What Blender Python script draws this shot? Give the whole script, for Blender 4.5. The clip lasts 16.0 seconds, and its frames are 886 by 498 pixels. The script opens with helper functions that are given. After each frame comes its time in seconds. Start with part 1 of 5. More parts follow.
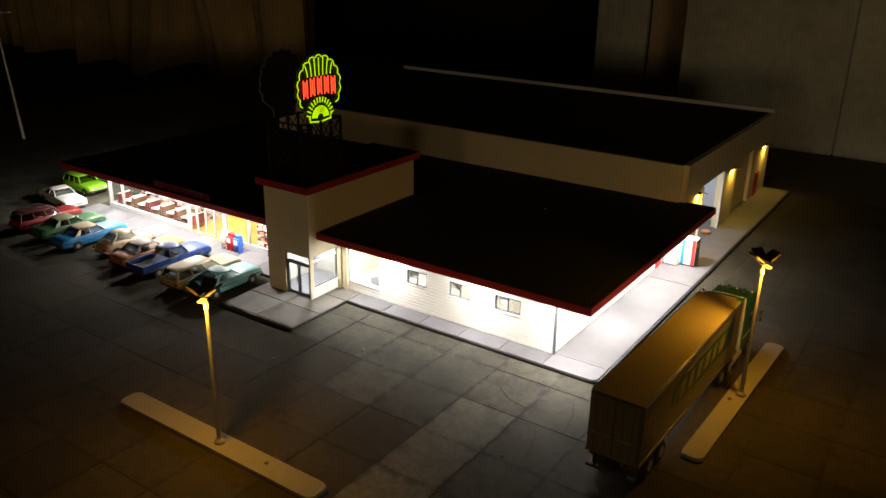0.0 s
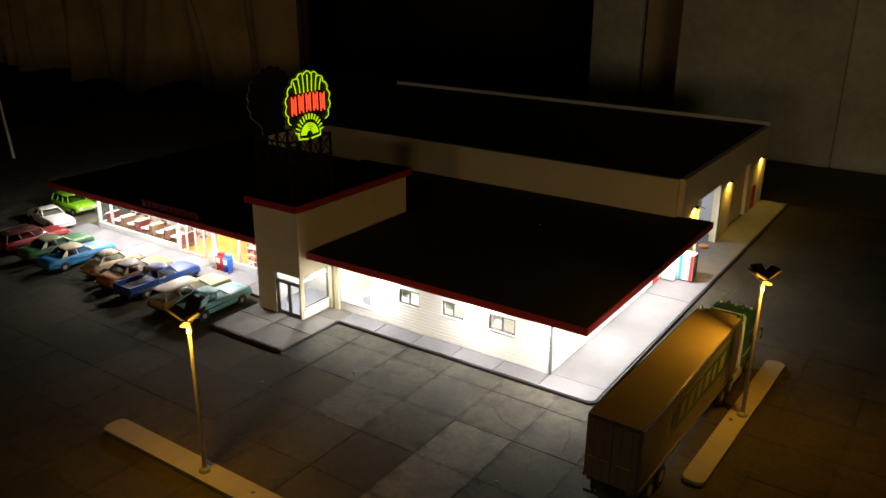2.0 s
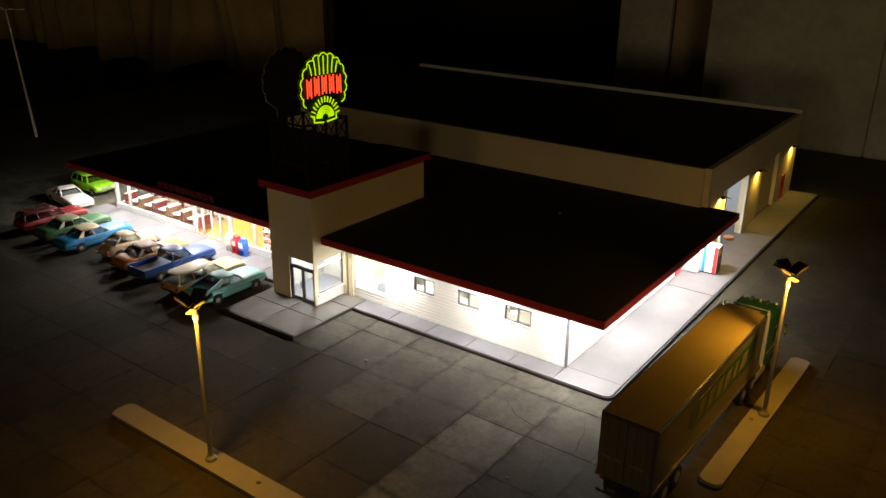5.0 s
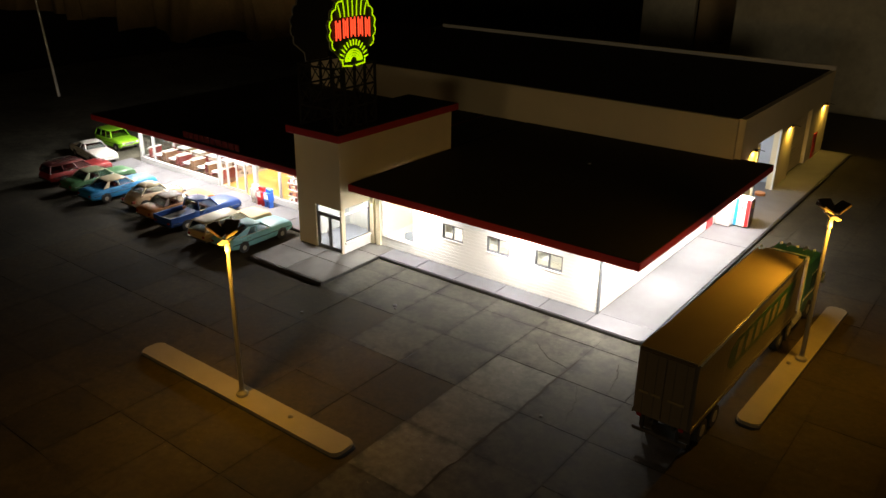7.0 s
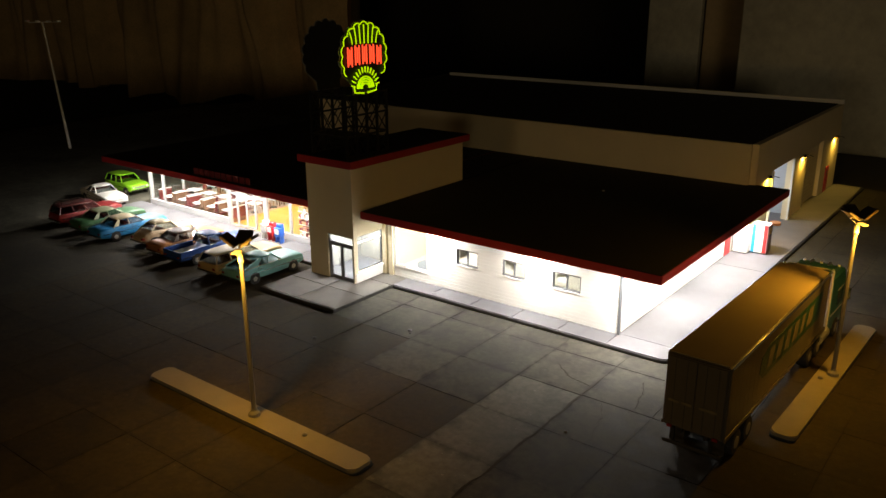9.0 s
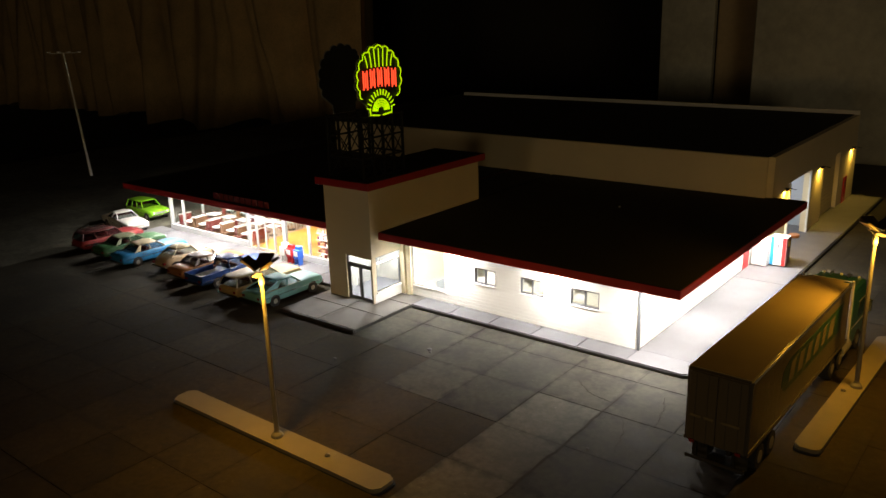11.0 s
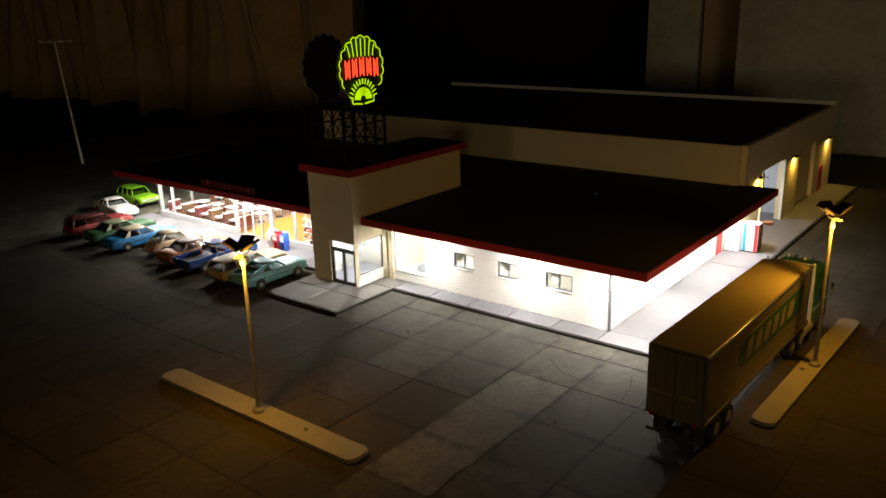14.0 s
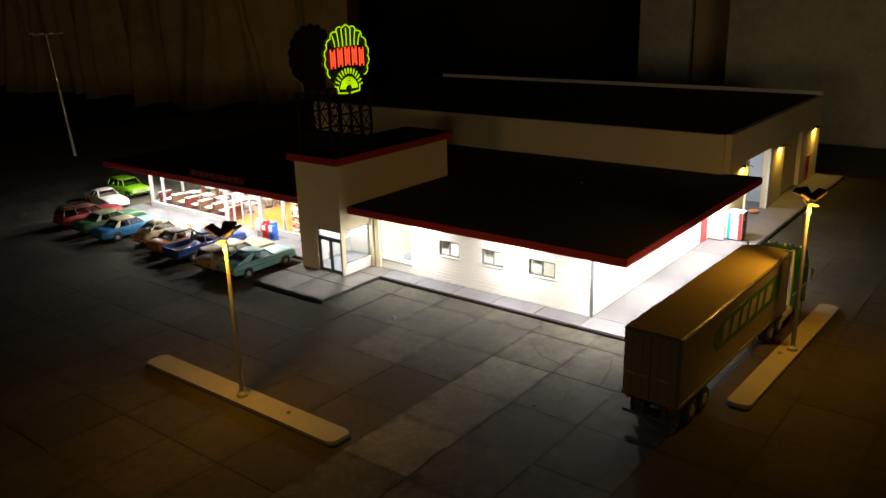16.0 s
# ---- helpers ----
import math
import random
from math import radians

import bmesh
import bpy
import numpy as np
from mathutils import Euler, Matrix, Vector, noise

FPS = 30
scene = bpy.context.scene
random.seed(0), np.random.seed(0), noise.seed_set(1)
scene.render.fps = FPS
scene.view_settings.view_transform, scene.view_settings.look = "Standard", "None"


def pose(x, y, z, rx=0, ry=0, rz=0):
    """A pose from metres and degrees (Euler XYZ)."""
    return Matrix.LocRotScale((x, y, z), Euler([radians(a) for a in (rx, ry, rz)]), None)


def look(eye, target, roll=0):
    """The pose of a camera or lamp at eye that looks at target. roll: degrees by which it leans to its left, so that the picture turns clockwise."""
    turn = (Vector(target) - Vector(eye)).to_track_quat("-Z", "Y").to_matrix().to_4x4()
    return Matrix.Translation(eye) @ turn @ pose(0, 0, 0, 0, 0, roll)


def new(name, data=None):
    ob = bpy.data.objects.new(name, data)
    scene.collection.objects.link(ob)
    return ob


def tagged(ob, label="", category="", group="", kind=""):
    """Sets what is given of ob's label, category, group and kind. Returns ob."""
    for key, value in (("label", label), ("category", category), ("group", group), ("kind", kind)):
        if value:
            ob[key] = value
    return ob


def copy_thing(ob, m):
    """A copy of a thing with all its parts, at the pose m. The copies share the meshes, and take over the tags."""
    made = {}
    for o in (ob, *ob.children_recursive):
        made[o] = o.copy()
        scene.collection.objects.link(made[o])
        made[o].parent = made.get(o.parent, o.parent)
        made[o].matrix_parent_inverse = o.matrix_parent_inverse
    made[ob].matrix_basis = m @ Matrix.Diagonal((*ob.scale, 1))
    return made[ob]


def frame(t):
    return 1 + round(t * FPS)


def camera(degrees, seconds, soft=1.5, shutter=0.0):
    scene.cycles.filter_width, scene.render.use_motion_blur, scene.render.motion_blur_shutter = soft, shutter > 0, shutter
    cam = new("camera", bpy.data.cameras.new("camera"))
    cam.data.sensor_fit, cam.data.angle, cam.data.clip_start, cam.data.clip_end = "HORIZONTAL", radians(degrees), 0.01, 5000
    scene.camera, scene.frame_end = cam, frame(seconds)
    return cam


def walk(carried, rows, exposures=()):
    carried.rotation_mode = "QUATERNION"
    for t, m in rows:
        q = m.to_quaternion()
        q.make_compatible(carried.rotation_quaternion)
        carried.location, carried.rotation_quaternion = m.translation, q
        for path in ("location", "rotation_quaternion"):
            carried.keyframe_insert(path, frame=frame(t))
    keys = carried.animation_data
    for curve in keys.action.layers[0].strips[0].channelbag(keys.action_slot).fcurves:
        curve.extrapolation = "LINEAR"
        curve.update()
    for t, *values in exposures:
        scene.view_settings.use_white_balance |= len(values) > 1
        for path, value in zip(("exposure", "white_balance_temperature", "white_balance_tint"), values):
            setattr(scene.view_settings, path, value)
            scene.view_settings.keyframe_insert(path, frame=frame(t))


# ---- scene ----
# A model truck stop in the scale of 1:87, lit from inside, on a board in a dark room.
# All lengths below are those of the full-size place; S brings them to the model's size.
S = 1 / 87
cam = camera(58.0, 16.0)
PATH = [
    (0, (-0.023, 0.192, 20.855), (-1.076, 1.734, 20.138), 0.9),
    (0.5, (-0.072, 0.568, 20.775), (-1.12, 2.116, 20.063), 0.8),
    (1, (-0.246, 0.764, 20.708), (-1.3, 2.314, 20.009), 0.7),
    (1.5, (-0.445, 0.994, 20.625), (-1.501, 2.544, 19.93), 0.7),
    (2, (-0.323, 1.162, 20.724), (-1.379, 2.717, 20.041), 0.4),
    (2.5, (-0.17, 1.297, 20.884), (-1.225, 2.864, 20.227), 0.3),
    (3, (-0.049, 1.489, 20.999), (-1.104, 3.051, 20.331), 0.5),
    (3.5, (-0.193, 1.934, 21.138), (-1.257, 3.492, 20.473), 0.6),
    (4, (-0.452, 2.301, 20.928), (-1.525, 3.833, 20.222), 0.6),
    (6.5, (-0.566, 1.91, 19.662), (-1.686, 3.393, 18.923), 0.6),
    (7, (-1.019, 1.679, 18.766), (-2.134, 3.149, 17.993), 0.7),
    (7.5, (-1.036, 1.321, 18.51), (-2.157, 2.788, 17.741), 0.6),
    (8, (-1.023, 1.189, 18.002), (-2.162, 2.68, 17.31), 0.5),
    (8.5, (-1.365, 1.275, 16.874), (-2.518, 2.767, 16.209), 0.1),
    (9, (-1.358, 1.353, 16.423), (-2.519, 2.859, 15.804), -0.3),
    (11.5, (-1.167, 1.096, 16.542), (-2.373, 2.586, 15.97), -1.9),
    (12, (-1.078, 1.062, 16.583), (-2.284, 2.543, 15.99), -2.0),
    (12.5, (-0.926, 0.94, 16.676), (-2.134, 2.42, 16.084), -2.0),
    (13, (-0.74, 0.801, 16.614), (-1.945, 2.283, 16.022), -1.9),
    (13.5, (-0.289, 0.685, 16.65), (-1.491, 2.171, 16.06), -1.9),
    (14, (0.307, 0.545, 16.583), (-0.882, 2.039, 15.987), -1.6),
    (14.5, (0.836, 0.46, 16.481), (-0.348, 1.955, 15.877), -1.5),
    (15, (1.138, 0.411, 16.489), (-0.045, 1.907, 15.886), -1.5),
    (15.5, (1.248, 0.507, 16.496), (0.066, 2.004, 15.896), -1.6),
    (16, (1.189, 0.604, 16.345), (0.006, 2.097, 15.735), -1.7),
]
walk(cam, [(t, look(Vector(eye) * S, Vector(target) * S, roll)) for t, eye, target, roll in PATH])

# ---- light ----
world = bpy.data.worlds.new("dark_room")
scene.world = world
world.use_nodes = True
world.node_tree.nodes["Background"].inputs[0].default_value = (1.0, 0.8, 0.55, 1)
world.node_tree.nodes["Background"].inputs[1].default_value = 0.002

WHITE = (1.0, 0.945, 0.885)
AMBER = (1.0, 0.49, 0.045)


def bulb(x, y, z, watts, colour, radius=0.12):
    """A small LED: a point lamp at full-size metres."""
    lamp = bpy.data.lights.new("led", "POINT")
    lamp.energy, lamp.color, lamp.shadow_soft_size = watts, colour, radius * S
    ob = new("led_light", lamp)
    ob.location = Vector((x, y, z)) * S
    return ob


def panel_light(x, y, z, w, d, watts, colour, turn=None):
    """A flat lamp that shines downwards, or along turn (degrees about x, y, z)."""
    lamp = bpy.data.lights.new("light_panel", "AREA")
    lamp.shape, lamp.size, lamp.size_y, lamp.energy, lamp.color = "RECTANGLE", w * S, d * S, watts, colour
    ob = new("area_light", lamp)
    ob.matrix_world = pose(x * S, y * S, z * S, *(turn or (0, 0, 0)))
    return ob


def strip(x, y, z, watts, w=0.5, d=0.5):
    """A flat LED under an eave."""
    return panel_light(x, y, z, w, d, watts, WHITE)


EAVE = [(-27.9, 34.35), (-21.2, 34.3), (-15.4, 34.25), (-15.4, 40.4), (-15.4, 46.4), (-15.4, 51.4)]
for ex, ey in EAVE:
    strip(ex, ey, 3.82, 0.060 if ex < -16 else 0.094 if ey < 42 else 0.080)
# the first lamp is unseen, added to brighten the lot west of the wing
FRONT = [(-58.2, 46.5), (-58.15, 37.6), (-55.5, 34.7), (-50.5, 34.7), (-45.5, 34.7), (-40.5, 34.7)]
for ex, ey in FRONT:
    strip(ex, ey, 3.82, 0.074 if ex < -54 else 0.105 if ex < -42 else 0.084)
for ex in (-53.5, -47.0, -40.0):
    panel_light(ex, 40.2, 3.62, 4.5, 2.5, 0.036, WHITE)
bulb(-33.2, 34.6, 3.2, 0.10, (0.97, 0.96, 0.96), 0.05)
panel_light(-28.8, 37.4, 3.6, 2.5, 2.0, 0.05, WHITE)
panel_light(-22.5, 37.6, 3.6, 6.0, 2.0, 0.022, WHITE)
panel_light(-19.5, 58.6, 5.4, 4.0, 3.5, 0.06, (0.95, 0.97, 1.0))
for sy in (55.2, 63.8, 73.6):
    panel_light(-15.62, sy, 4.42, 0.16, 0.3, 0.015, (1.0, 0.60, 0.08))
# each amber lamp shines mostly downwards from its plate
panel_light(-24.60, 18.92, 6.925, 0.22, 0.34, 0.034, AMBER, (0, 0, 25))
bulb(-24.51, 18.74, 6.84, 0.065, AMBER, 0.12)
panel_light(-6.86, 36.66, 6.925, 0.22, 0.34, 0.034, AMBER, (0, 0, 50))
bulb(-6.72, 36.54, 6.84, 0.075, AMBER, 0.12)
# an unseen warm light behind the camera, placed by the tower's shadow on the garage
panel_light(10, -176, 12, 22, 24, 1.1, (1.0, 0.72, 0.41), (90, 0, 0))
# and a second unseen light on that side, added to brighten the backdrop boards
panel_light(120, -176, 22, 40, 30, 3.2, (1.0, 0.76, 0.44), (90, 0, 0))


# ---- materials ----
def mat(name, colour, rough=0.6, metal=0.0, var=0.15, size=1.5, fine=0.08, bump=0.25, each=0.0, coat=0.0, glow=0.0, gloss=0.5, across=False):
    """A painted or raw surface: cloudy stains of that size, fine grain, relief, and a tone of its own for each object."""
    m = bpy.data.materials.new(name)
    m.use_nodes = True
    nt = m.node_tree
    b = nt.nodes["Principled BSDF"]
    tc = nt.nodes.new("ShaderNodeTexCoord")
    info = nt.nodes.new("ShaderNodeObjectInfo")
    shift = nt.nodes.new("ShaderNodeVectorMath")
    shift.operation = "ADD"
    if across:  # stains run on from one object to the next
        nt.links.new(nt.nodes.new("ShaderNodeNewGeometry").outputs["Position"], shift.inputs[0])
    else:
        nt.links.new(tc.outputs["Object"], shift.inputs[0])
        nt.links.new(info.outputs["Random"], shift.inputs[1])
    n1, n2 = nt.nodes.new("ShaderNodeTexNoise"), nt.nodes.new("ShaderNodeTexNoise")
    for n, sz, det in ((n1, size, 5), (n2, fine, 3)):
        n.inputs["Scale"].default_value = 1 / (sz * S)
        n.inputs["Detail"].default_value = det
        n.inputs["Roughness"].default_value = 0.6
        nt.links.new(shift.outputs[0], n.inputs["Vector"])

    def maths(op, a, bb):
        k = nt.nodes.new("ShaderNodeMath")
        k.operation = op
        for i, v in enumerate((a, bb)):
            if isinstance(v, (int, float)):
                k.inputs[i].default_value = v
            else:
                nt.links.new(v, k.inputs[i])
        return k.outputs[0]
    tone = maths("ADD", maths("MULTIPLY", maths("SUBTRACT", n1.outputs["Fac"], 0.5), 2.6 * var),
                 maths("MULTIPLY", maths("SUBTRACT", n2.outputs["Fac"], 0.5), 1.2 * var))
    tone = maths("ADD", tone, 1.0)
    if each:
        tone = maths("MULTIPLY", tone, maths("ADD", maths("MULTIPLY", maths("SUBTRACT", info.outputs["Random"], 0.5), 2 * each), 1.0))
    mix = nt.nodes.new("ShaderNodeVectorMath")
    mix.operation = "SCALE"
    mix.inputs[0].default_value = colour
    nt.links.new(tone, mix.inputs["Scale"])
    nt.links.new(mix.outputs[0], b.inputs["Base Color"])
    nt.links.new(maths("ADD", maths("MULTIPLY", maths("SUBTRACT", n2.outputs["Fac"], 0.5), 0.25), rough), b.inputs["Roughness"])
    b.inputs["Metallic"].default_value = metal
    b.inputs["Specular IOR Level"].default_value = gloss
    b.inputs["Coat Weight"].default_value = coat
    b.inputs["Coat Roughness"].default_value = 0.12
    if bump:
        bm_ = nt.nodes.new("ShaderNodeBump")
        bm_.inputs["Strength"].default_value = bump
        bm_.inputs["Distance"].default_value = 0.03 * S
        nt.links.new(n2.outputs["Fac"], bm_.inputs["Height"])
        nt.links.new(bm_.outputs[0], b.inputs["Normal"])
    if glow:
        b.inputs["Emission Color"].default_value = (*colour, 1)
        b.inputs["Emission Strength"].default_value = glow
    return m


def glass(name, colour, rough=0.03):
    m = bpy.data.materials.new(name)
    m.use_nodes = True
    nt = m.node_tree
    nt.nodes.clear()
    out = nt.nodes.new("ShaderNodeOutputMaterial")
    clear, gloss, mixer, facing, power, scaled = (nt.nodes.new("ShaderNode" + k) for k in ("BsdfTransparent", "BsdfGlossy", "MixShader", "LayerWeight", "Math", "Math"))
    clear.inputs[0].default_value = (*colour, 1)
    gloss.inputs["Roughness"].default_value = rough
    facing.inputs[0].default_value = 0.5
    power.operation, scaled.operation = "POWER", "MULTIPLY_ADD"
    power.inputs[1].default_value, scaled.inputs[1].default_value, scaled.inputs[2].default_value = 4.0, 0.7, 0.03
    nt.links.new(facing.outputs["Facing"], power.inputs[0])
    nt.links.new(power.outputs[0], scaled.inputs[0])
    nt.links.new(scaled.outputs[0], mixer.inputs[0])
    nt.links.new(clear.outputs[0], mixer.inputs[1])
    nt.links.new(gloss.outputs[0], mixer.inputs[2])
    nt.links.new(mixer.outputs[0], out.inputs[0])
    return m



SLABX, SLABY = 3.17, 3.35


def concrete(name, colour, stain=0.5, edge=0.52):
    """Old cast concrete: cloudy tone, oil stains, pale scuffs, specks, and dirt washed into the edges of each slab."""
    m = bpy.data.materials.new(name)
    m.use_nodes = True
    nt = m.node_tree
    b = nt.nodes["Principled BSDF"]
    where = nt.nodes.new("ShaderNodeNewGeometry").outputs["Position"]
    info = nt.nodes.new("ShaderNodeObjectInfo")

    def maths(op, *args):
        k = nt.nodes.new("ShaderNodeMath")
        k.operation = op
        for i, v in enumerate(args):
            if isinstance(v, (int, float)):
                k.inputs[i].default_value = v
            else:
                nt.links.new(v, k.inputs[i])
        return k.outputs[0]

    def cloud(size, detail=4, rough=0.6, warp=0.0):
        n = nt.nodes.new("ShaderNodeTexNoise")
        n.inputs["Scale"].default_value = 1 / (size * S)
        n.inputs["Detail"].default_value = detail
        n.inputs["Roughness"].default_value = rough
        n.inputs["Distortion"].default_value = warp
        nt.links.new(where, n.inputs["Vector"])
        return n.outputs["Fac"]

    def ramp(v, lo, hi, a, bb):
        r = nt.nodes.new("ShaderNodeMapRange")
        r.interpolation_type = "SMOOTHSTEP"
        for i, x in enumerate((v, lo, hi, a, bb)):
            if isinstance(x, (int, float)):
                r.inputs[i].default_value = x
            else:
                nt.links.new(x, r.inputs[i])
        return r.outputs[0]
    broad, blot, grain, fine = cloud(5.5, 3), cloud(0.9, 5, 0.62, 0.3), cloud(0.28, 4, 0.7), cloud(0.05, 2)
    tone = ramp(broad, 0.3, 0.7, 1 - 0.35 * stain, 1 + 0.45 * stain)
    tone = maths("MULTIPLY", tone, ramp(blot, 0.33, 0.62, 1 - 0.5 * stain, 1 + 0.22 * stain))
    tone = maths("MULTIPLY", tone, ramp(grain, 0.25, 0.75, 0.80, 1.20))
    tone = maths("ADD", tone, ramp(cloud(0.22, 1), 0.735, 0.78, 0.0, 0.8))  # grit
    tone = maths("MULTIPLY", tone, maths("MULTIPLY_ADD", info.outputs["Random"], 0.32, 0.84))
    if edge < 1:
        tc = nt.nodes.new("ShaderNodeTexCoord")
        sep = nt.nodes.new("ShaderNodeSeparateXYZ")
        nt.links.new(tc.outputs["Object"], sep.inputs[0])
        ends = [maths("MINIMUM", sep.outputs[k], maths("SUBTRACT", full * S, sep.outputs[k])) for k, full in ((0, SLABX), (1, SLABY))]
        near = maths("DIVIDE", maths("MINIMUM", *ends), S)
        near = maths("ADD", near, maths("MULTIPLY", maths("SUBTRACT", blot, 0.48), 1.3))
        tone = maths("MULTIPLY", tone, ramp(near, -0.10, 0.32, edge, 1.0))
    mix = nt.nodes.new("ShaderNodeVectorMath")
    mix.operation = "SCALE"
    mix.inputs[0].default_value = colour
    nt.links.new(tone, mix.inputs["Scale"])
    nt.links.new(mix.outputs[0], b.inputs["Base Color"])
    nt.links.new(ramp(blot, 0.3, 0.7, 0.78, 0.95), b.inputs["Roughness"])
    b.inputs["Specular IOR Level"].default_value = 0.2
    bump = nt.nodes.new("ShaderNodeBump")
    bump.inputs["Strength"].default_value = 0.35
    bump.inputs["Distance"].default_value = 0.03 * S
    nt.links.new(maths("ADD", maths("MULTIPLY", grain, 0.7), maths("MULTIPLY", fine, 0.35)), bump.inputs["Height"])
    nt.links.new(bump.outputs[0], b.inputs["Normal"])
    return m


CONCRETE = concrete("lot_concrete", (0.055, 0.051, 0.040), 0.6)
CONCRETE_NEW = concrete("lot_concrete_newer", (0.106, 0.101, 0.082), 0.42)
CONCRETE_DARK = concrete("lot_concrete_dark", (0.052, 0.048, 0.037), 0.75)
# the same concrete, darker and browner: falloff of the eave lamps put into colour
CONCRETE_DIM = concrete("lot_concrete_dimmed", (0.036, 0.028, 0.015), 0.5, 0.78)
# outer copy painted paler as if lit, back copy darker as if dim
CONCRETE_FAR = concrete("lot_concrete_outer_lit", (0.088, 0.083, 0.062), 0.6, 1.0)
CONCRETE_BACK = concrete("lot_concrete_back_dim", (0.038, 0.033, 0.022), 0.6, 1.0)
JOINT = mat("joint_dirt", (0.036, 0.030, 0.021), 0.95, gloss=0.1, var=0.5, size=1.6)
APRON = mat("apron_concrete", (0.115, 0.104, 0.090), 0.75, var=0.4, size=1.6, fine=0.06, each=0.06)
PAVING = mat("sidewalk_concrete", (0.118, 0.115, 0.124), 0.7, var=0.22, size=1.2, fine=0.06, each=0.06)
KERB = mat("black_kerb", (0.025, 0.024, 0.022), 0.6, var=0.3, size=0.8)
CREAM = mat("cream_paint", (0.72, 0.63, 0.43), 0.6, var=0.06, size=2.0, fine=0.05, bump=0.12)
SIDING = mat("cream_siding", (0.86, 0.85, 0.80), 0.6, var=0.05, size=1.0, fine=0.05, bump=0)
WALLIN = mat("white_wall", (0.80, 0.78, 0.73), 0.7, var=0.06, size=1.0)
ROOF = mat("black_roofing", (0.015, 0.014, 0.012), 0.9, var=0.4, size=2.5, fine=0.1, bump=0.5)
RED = mat("red_trim", (0.36, 0.018, 0.022), 0.45, var=0.12, size=1.0, fine=0.06, bump=0.1)
REDDOOR = mat("red_door_paint", (0.55, 0.02, 0.02), 0.4, var=0.1, size=0.7)
SOFFIT = mat("soffit_white", (0.8, 0.78, 0.72), 0.7, var=0.04)
FRAME = mat("grey_frame", (0.15, 0.155, 0.165), 0.5, metal=0.2, var=0.1, size=0.5)
WFRAME = mat("white_frame", (0.78, 0.77, 0.73), 0.45, var=0.05, size=0.5)
PANE = glass("window_pane", (0.93, 0.96, 0.95))
TINT = glass("car_glass", (0.50, 0.54, 0.54))
BLACK = mat("black_paint", (0.012, 0.012, 0.012), 0.45, var=0.2, size=0.5, bump=0.1)
STEEL = mat("grey_steel", (0.42, 0.41, 0.38), 0.45, metal=0.6, var=0.15, size=0.8)
CHROME = mat("chrome", (0.75, 0.75, 0.74), 0.15, metal=1.0, var=0.05, size=0.3, bump=0.0)
RUBBER = mat("rubber", (0.02, 0.02, 0.02), 0.8, var=0.2, size=0.2)
HUB = mat("hub_grey", (0.40, 0.38, 0.32), 0.4, metal=0.5, var=0.15, size=0.2)
ISLAND = mat("island_concrete", (0.205, 0.175, 0.112), 0.75, var=0.14, size=1.0, fine=0.08)
FLAP = mat("lamp_head_brown", (0.05, 0.034, 0.022), 0.5, var=0.2, size=0.4)
POLE = mat("pole_paint", (0.17, 0.16, 0.135), 0.5, var=0.08, size=0.4)
LEDW = mat("lit_led_white", WHITE, glow=14.0, bump=0)
LEDA = mat("lit_led_amber", (1.0, 0.52, 0.07), glow=2.2, bump=0)
NEONY = mat("neon_yellow_green", (0.50, 0.80, 0.0), glow=0.95, bump=0, var=0.02)
NEONR = mat("neon_red", (1.0, 0.075, 0.025), glow=1.5, bump=0, var=0.02)
TAIL = mat("tail_lamp_red", (0.18, 0.012, 0.012), 0.2, var=0.05, bump=0)
LENS = mat("headlamp_glass", (0.85, 0.85, 0.8), 0.1, var=0.03, bump=0)
ORANGE = mat("orange_floor_tile", (0.72, 0.36, 0.06), 0.4, var=0.12, size=1.0)
FLOORIN = mat("pale_floor_tile", (0.62, 0.58, 0.5), 0.4, var=0.1, size=1.0)
LOBBYFLOOR = mat("grey_lobby_floor", (0.17, 0.17, 0.20), 0.5, var=0.12, size=0.8)
ALU = mat("grey_aluminium", (0.42, 0.42, 0.42), 0.45, metal=0.3, var=0.1, size=0.5)
DINERFLOOR = mat("brown_diner_tile", (0.44, 0.34, 0.27), 0.45, var=0.2, size=0.9)
DINERWALL = mat("tan_diner_wall", (0.56, 0.45, 0.36), 0.7, var=0.15, size=1.2)
WOOD = mat("brown_wood", (0.22, 0.10, 0.045), 0.5, var=0.25, size=0.6)
VINYL = mat("dark_red_vinyl", (0.17, 0.028, 0.024), 0.4, var=0.1, size=0.4)
BLUEGREY = mat("blue_grey_wall", (0.40, 0.43, 0.48), 0.7, var=0.1, size=1.5)
BOARD = mat("backdrop_grey", (0.68, 0.68, 0.58), 0.85, var=0.38, size=11.0, fine=0.9)
BROWNBOARD = mat("backdrop_brown", (0.58, 0.46, 0.28), 0.85, var=0.3, size=9.0, fine=0.9)
CURTAIN = mat("brown_cloth", (0.80, 0.58, 0.28), 0.9, var=0.3, size=8.0, fine=0.5)
ROOM = mat("dark_room_paint", (0.10, 0.09, 0.075), 0.9, var=0.2, size=30.0, fine=1.0)
# trailer skin in two tones: dim sides, and a roof with lamplight painted in
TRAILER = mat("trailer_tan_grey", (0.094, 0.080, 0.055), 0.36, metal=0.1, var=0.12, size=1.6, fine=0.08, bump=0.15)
TRAILER_LIT = mat("trailer_roof_lit", (0.34, 0.265, 0.13), 0.36, metal=0.2, var=0.14, size=1.6, fine=0.08, bump=0.15)
BANDGREEN = mat("band_green", (0.010, 0.050, 0.028), 0.4, var=0.35, size=1.0)
LINING = mat("lobby_grey", (0.40, 0.39, 0.37), 0.7, var=0.25, size=0.9)
TGREEN = mat("truck_green", (0.014, 0.115, 0.068), 0.35, var=0.15, size=0.8, coat=0.3)


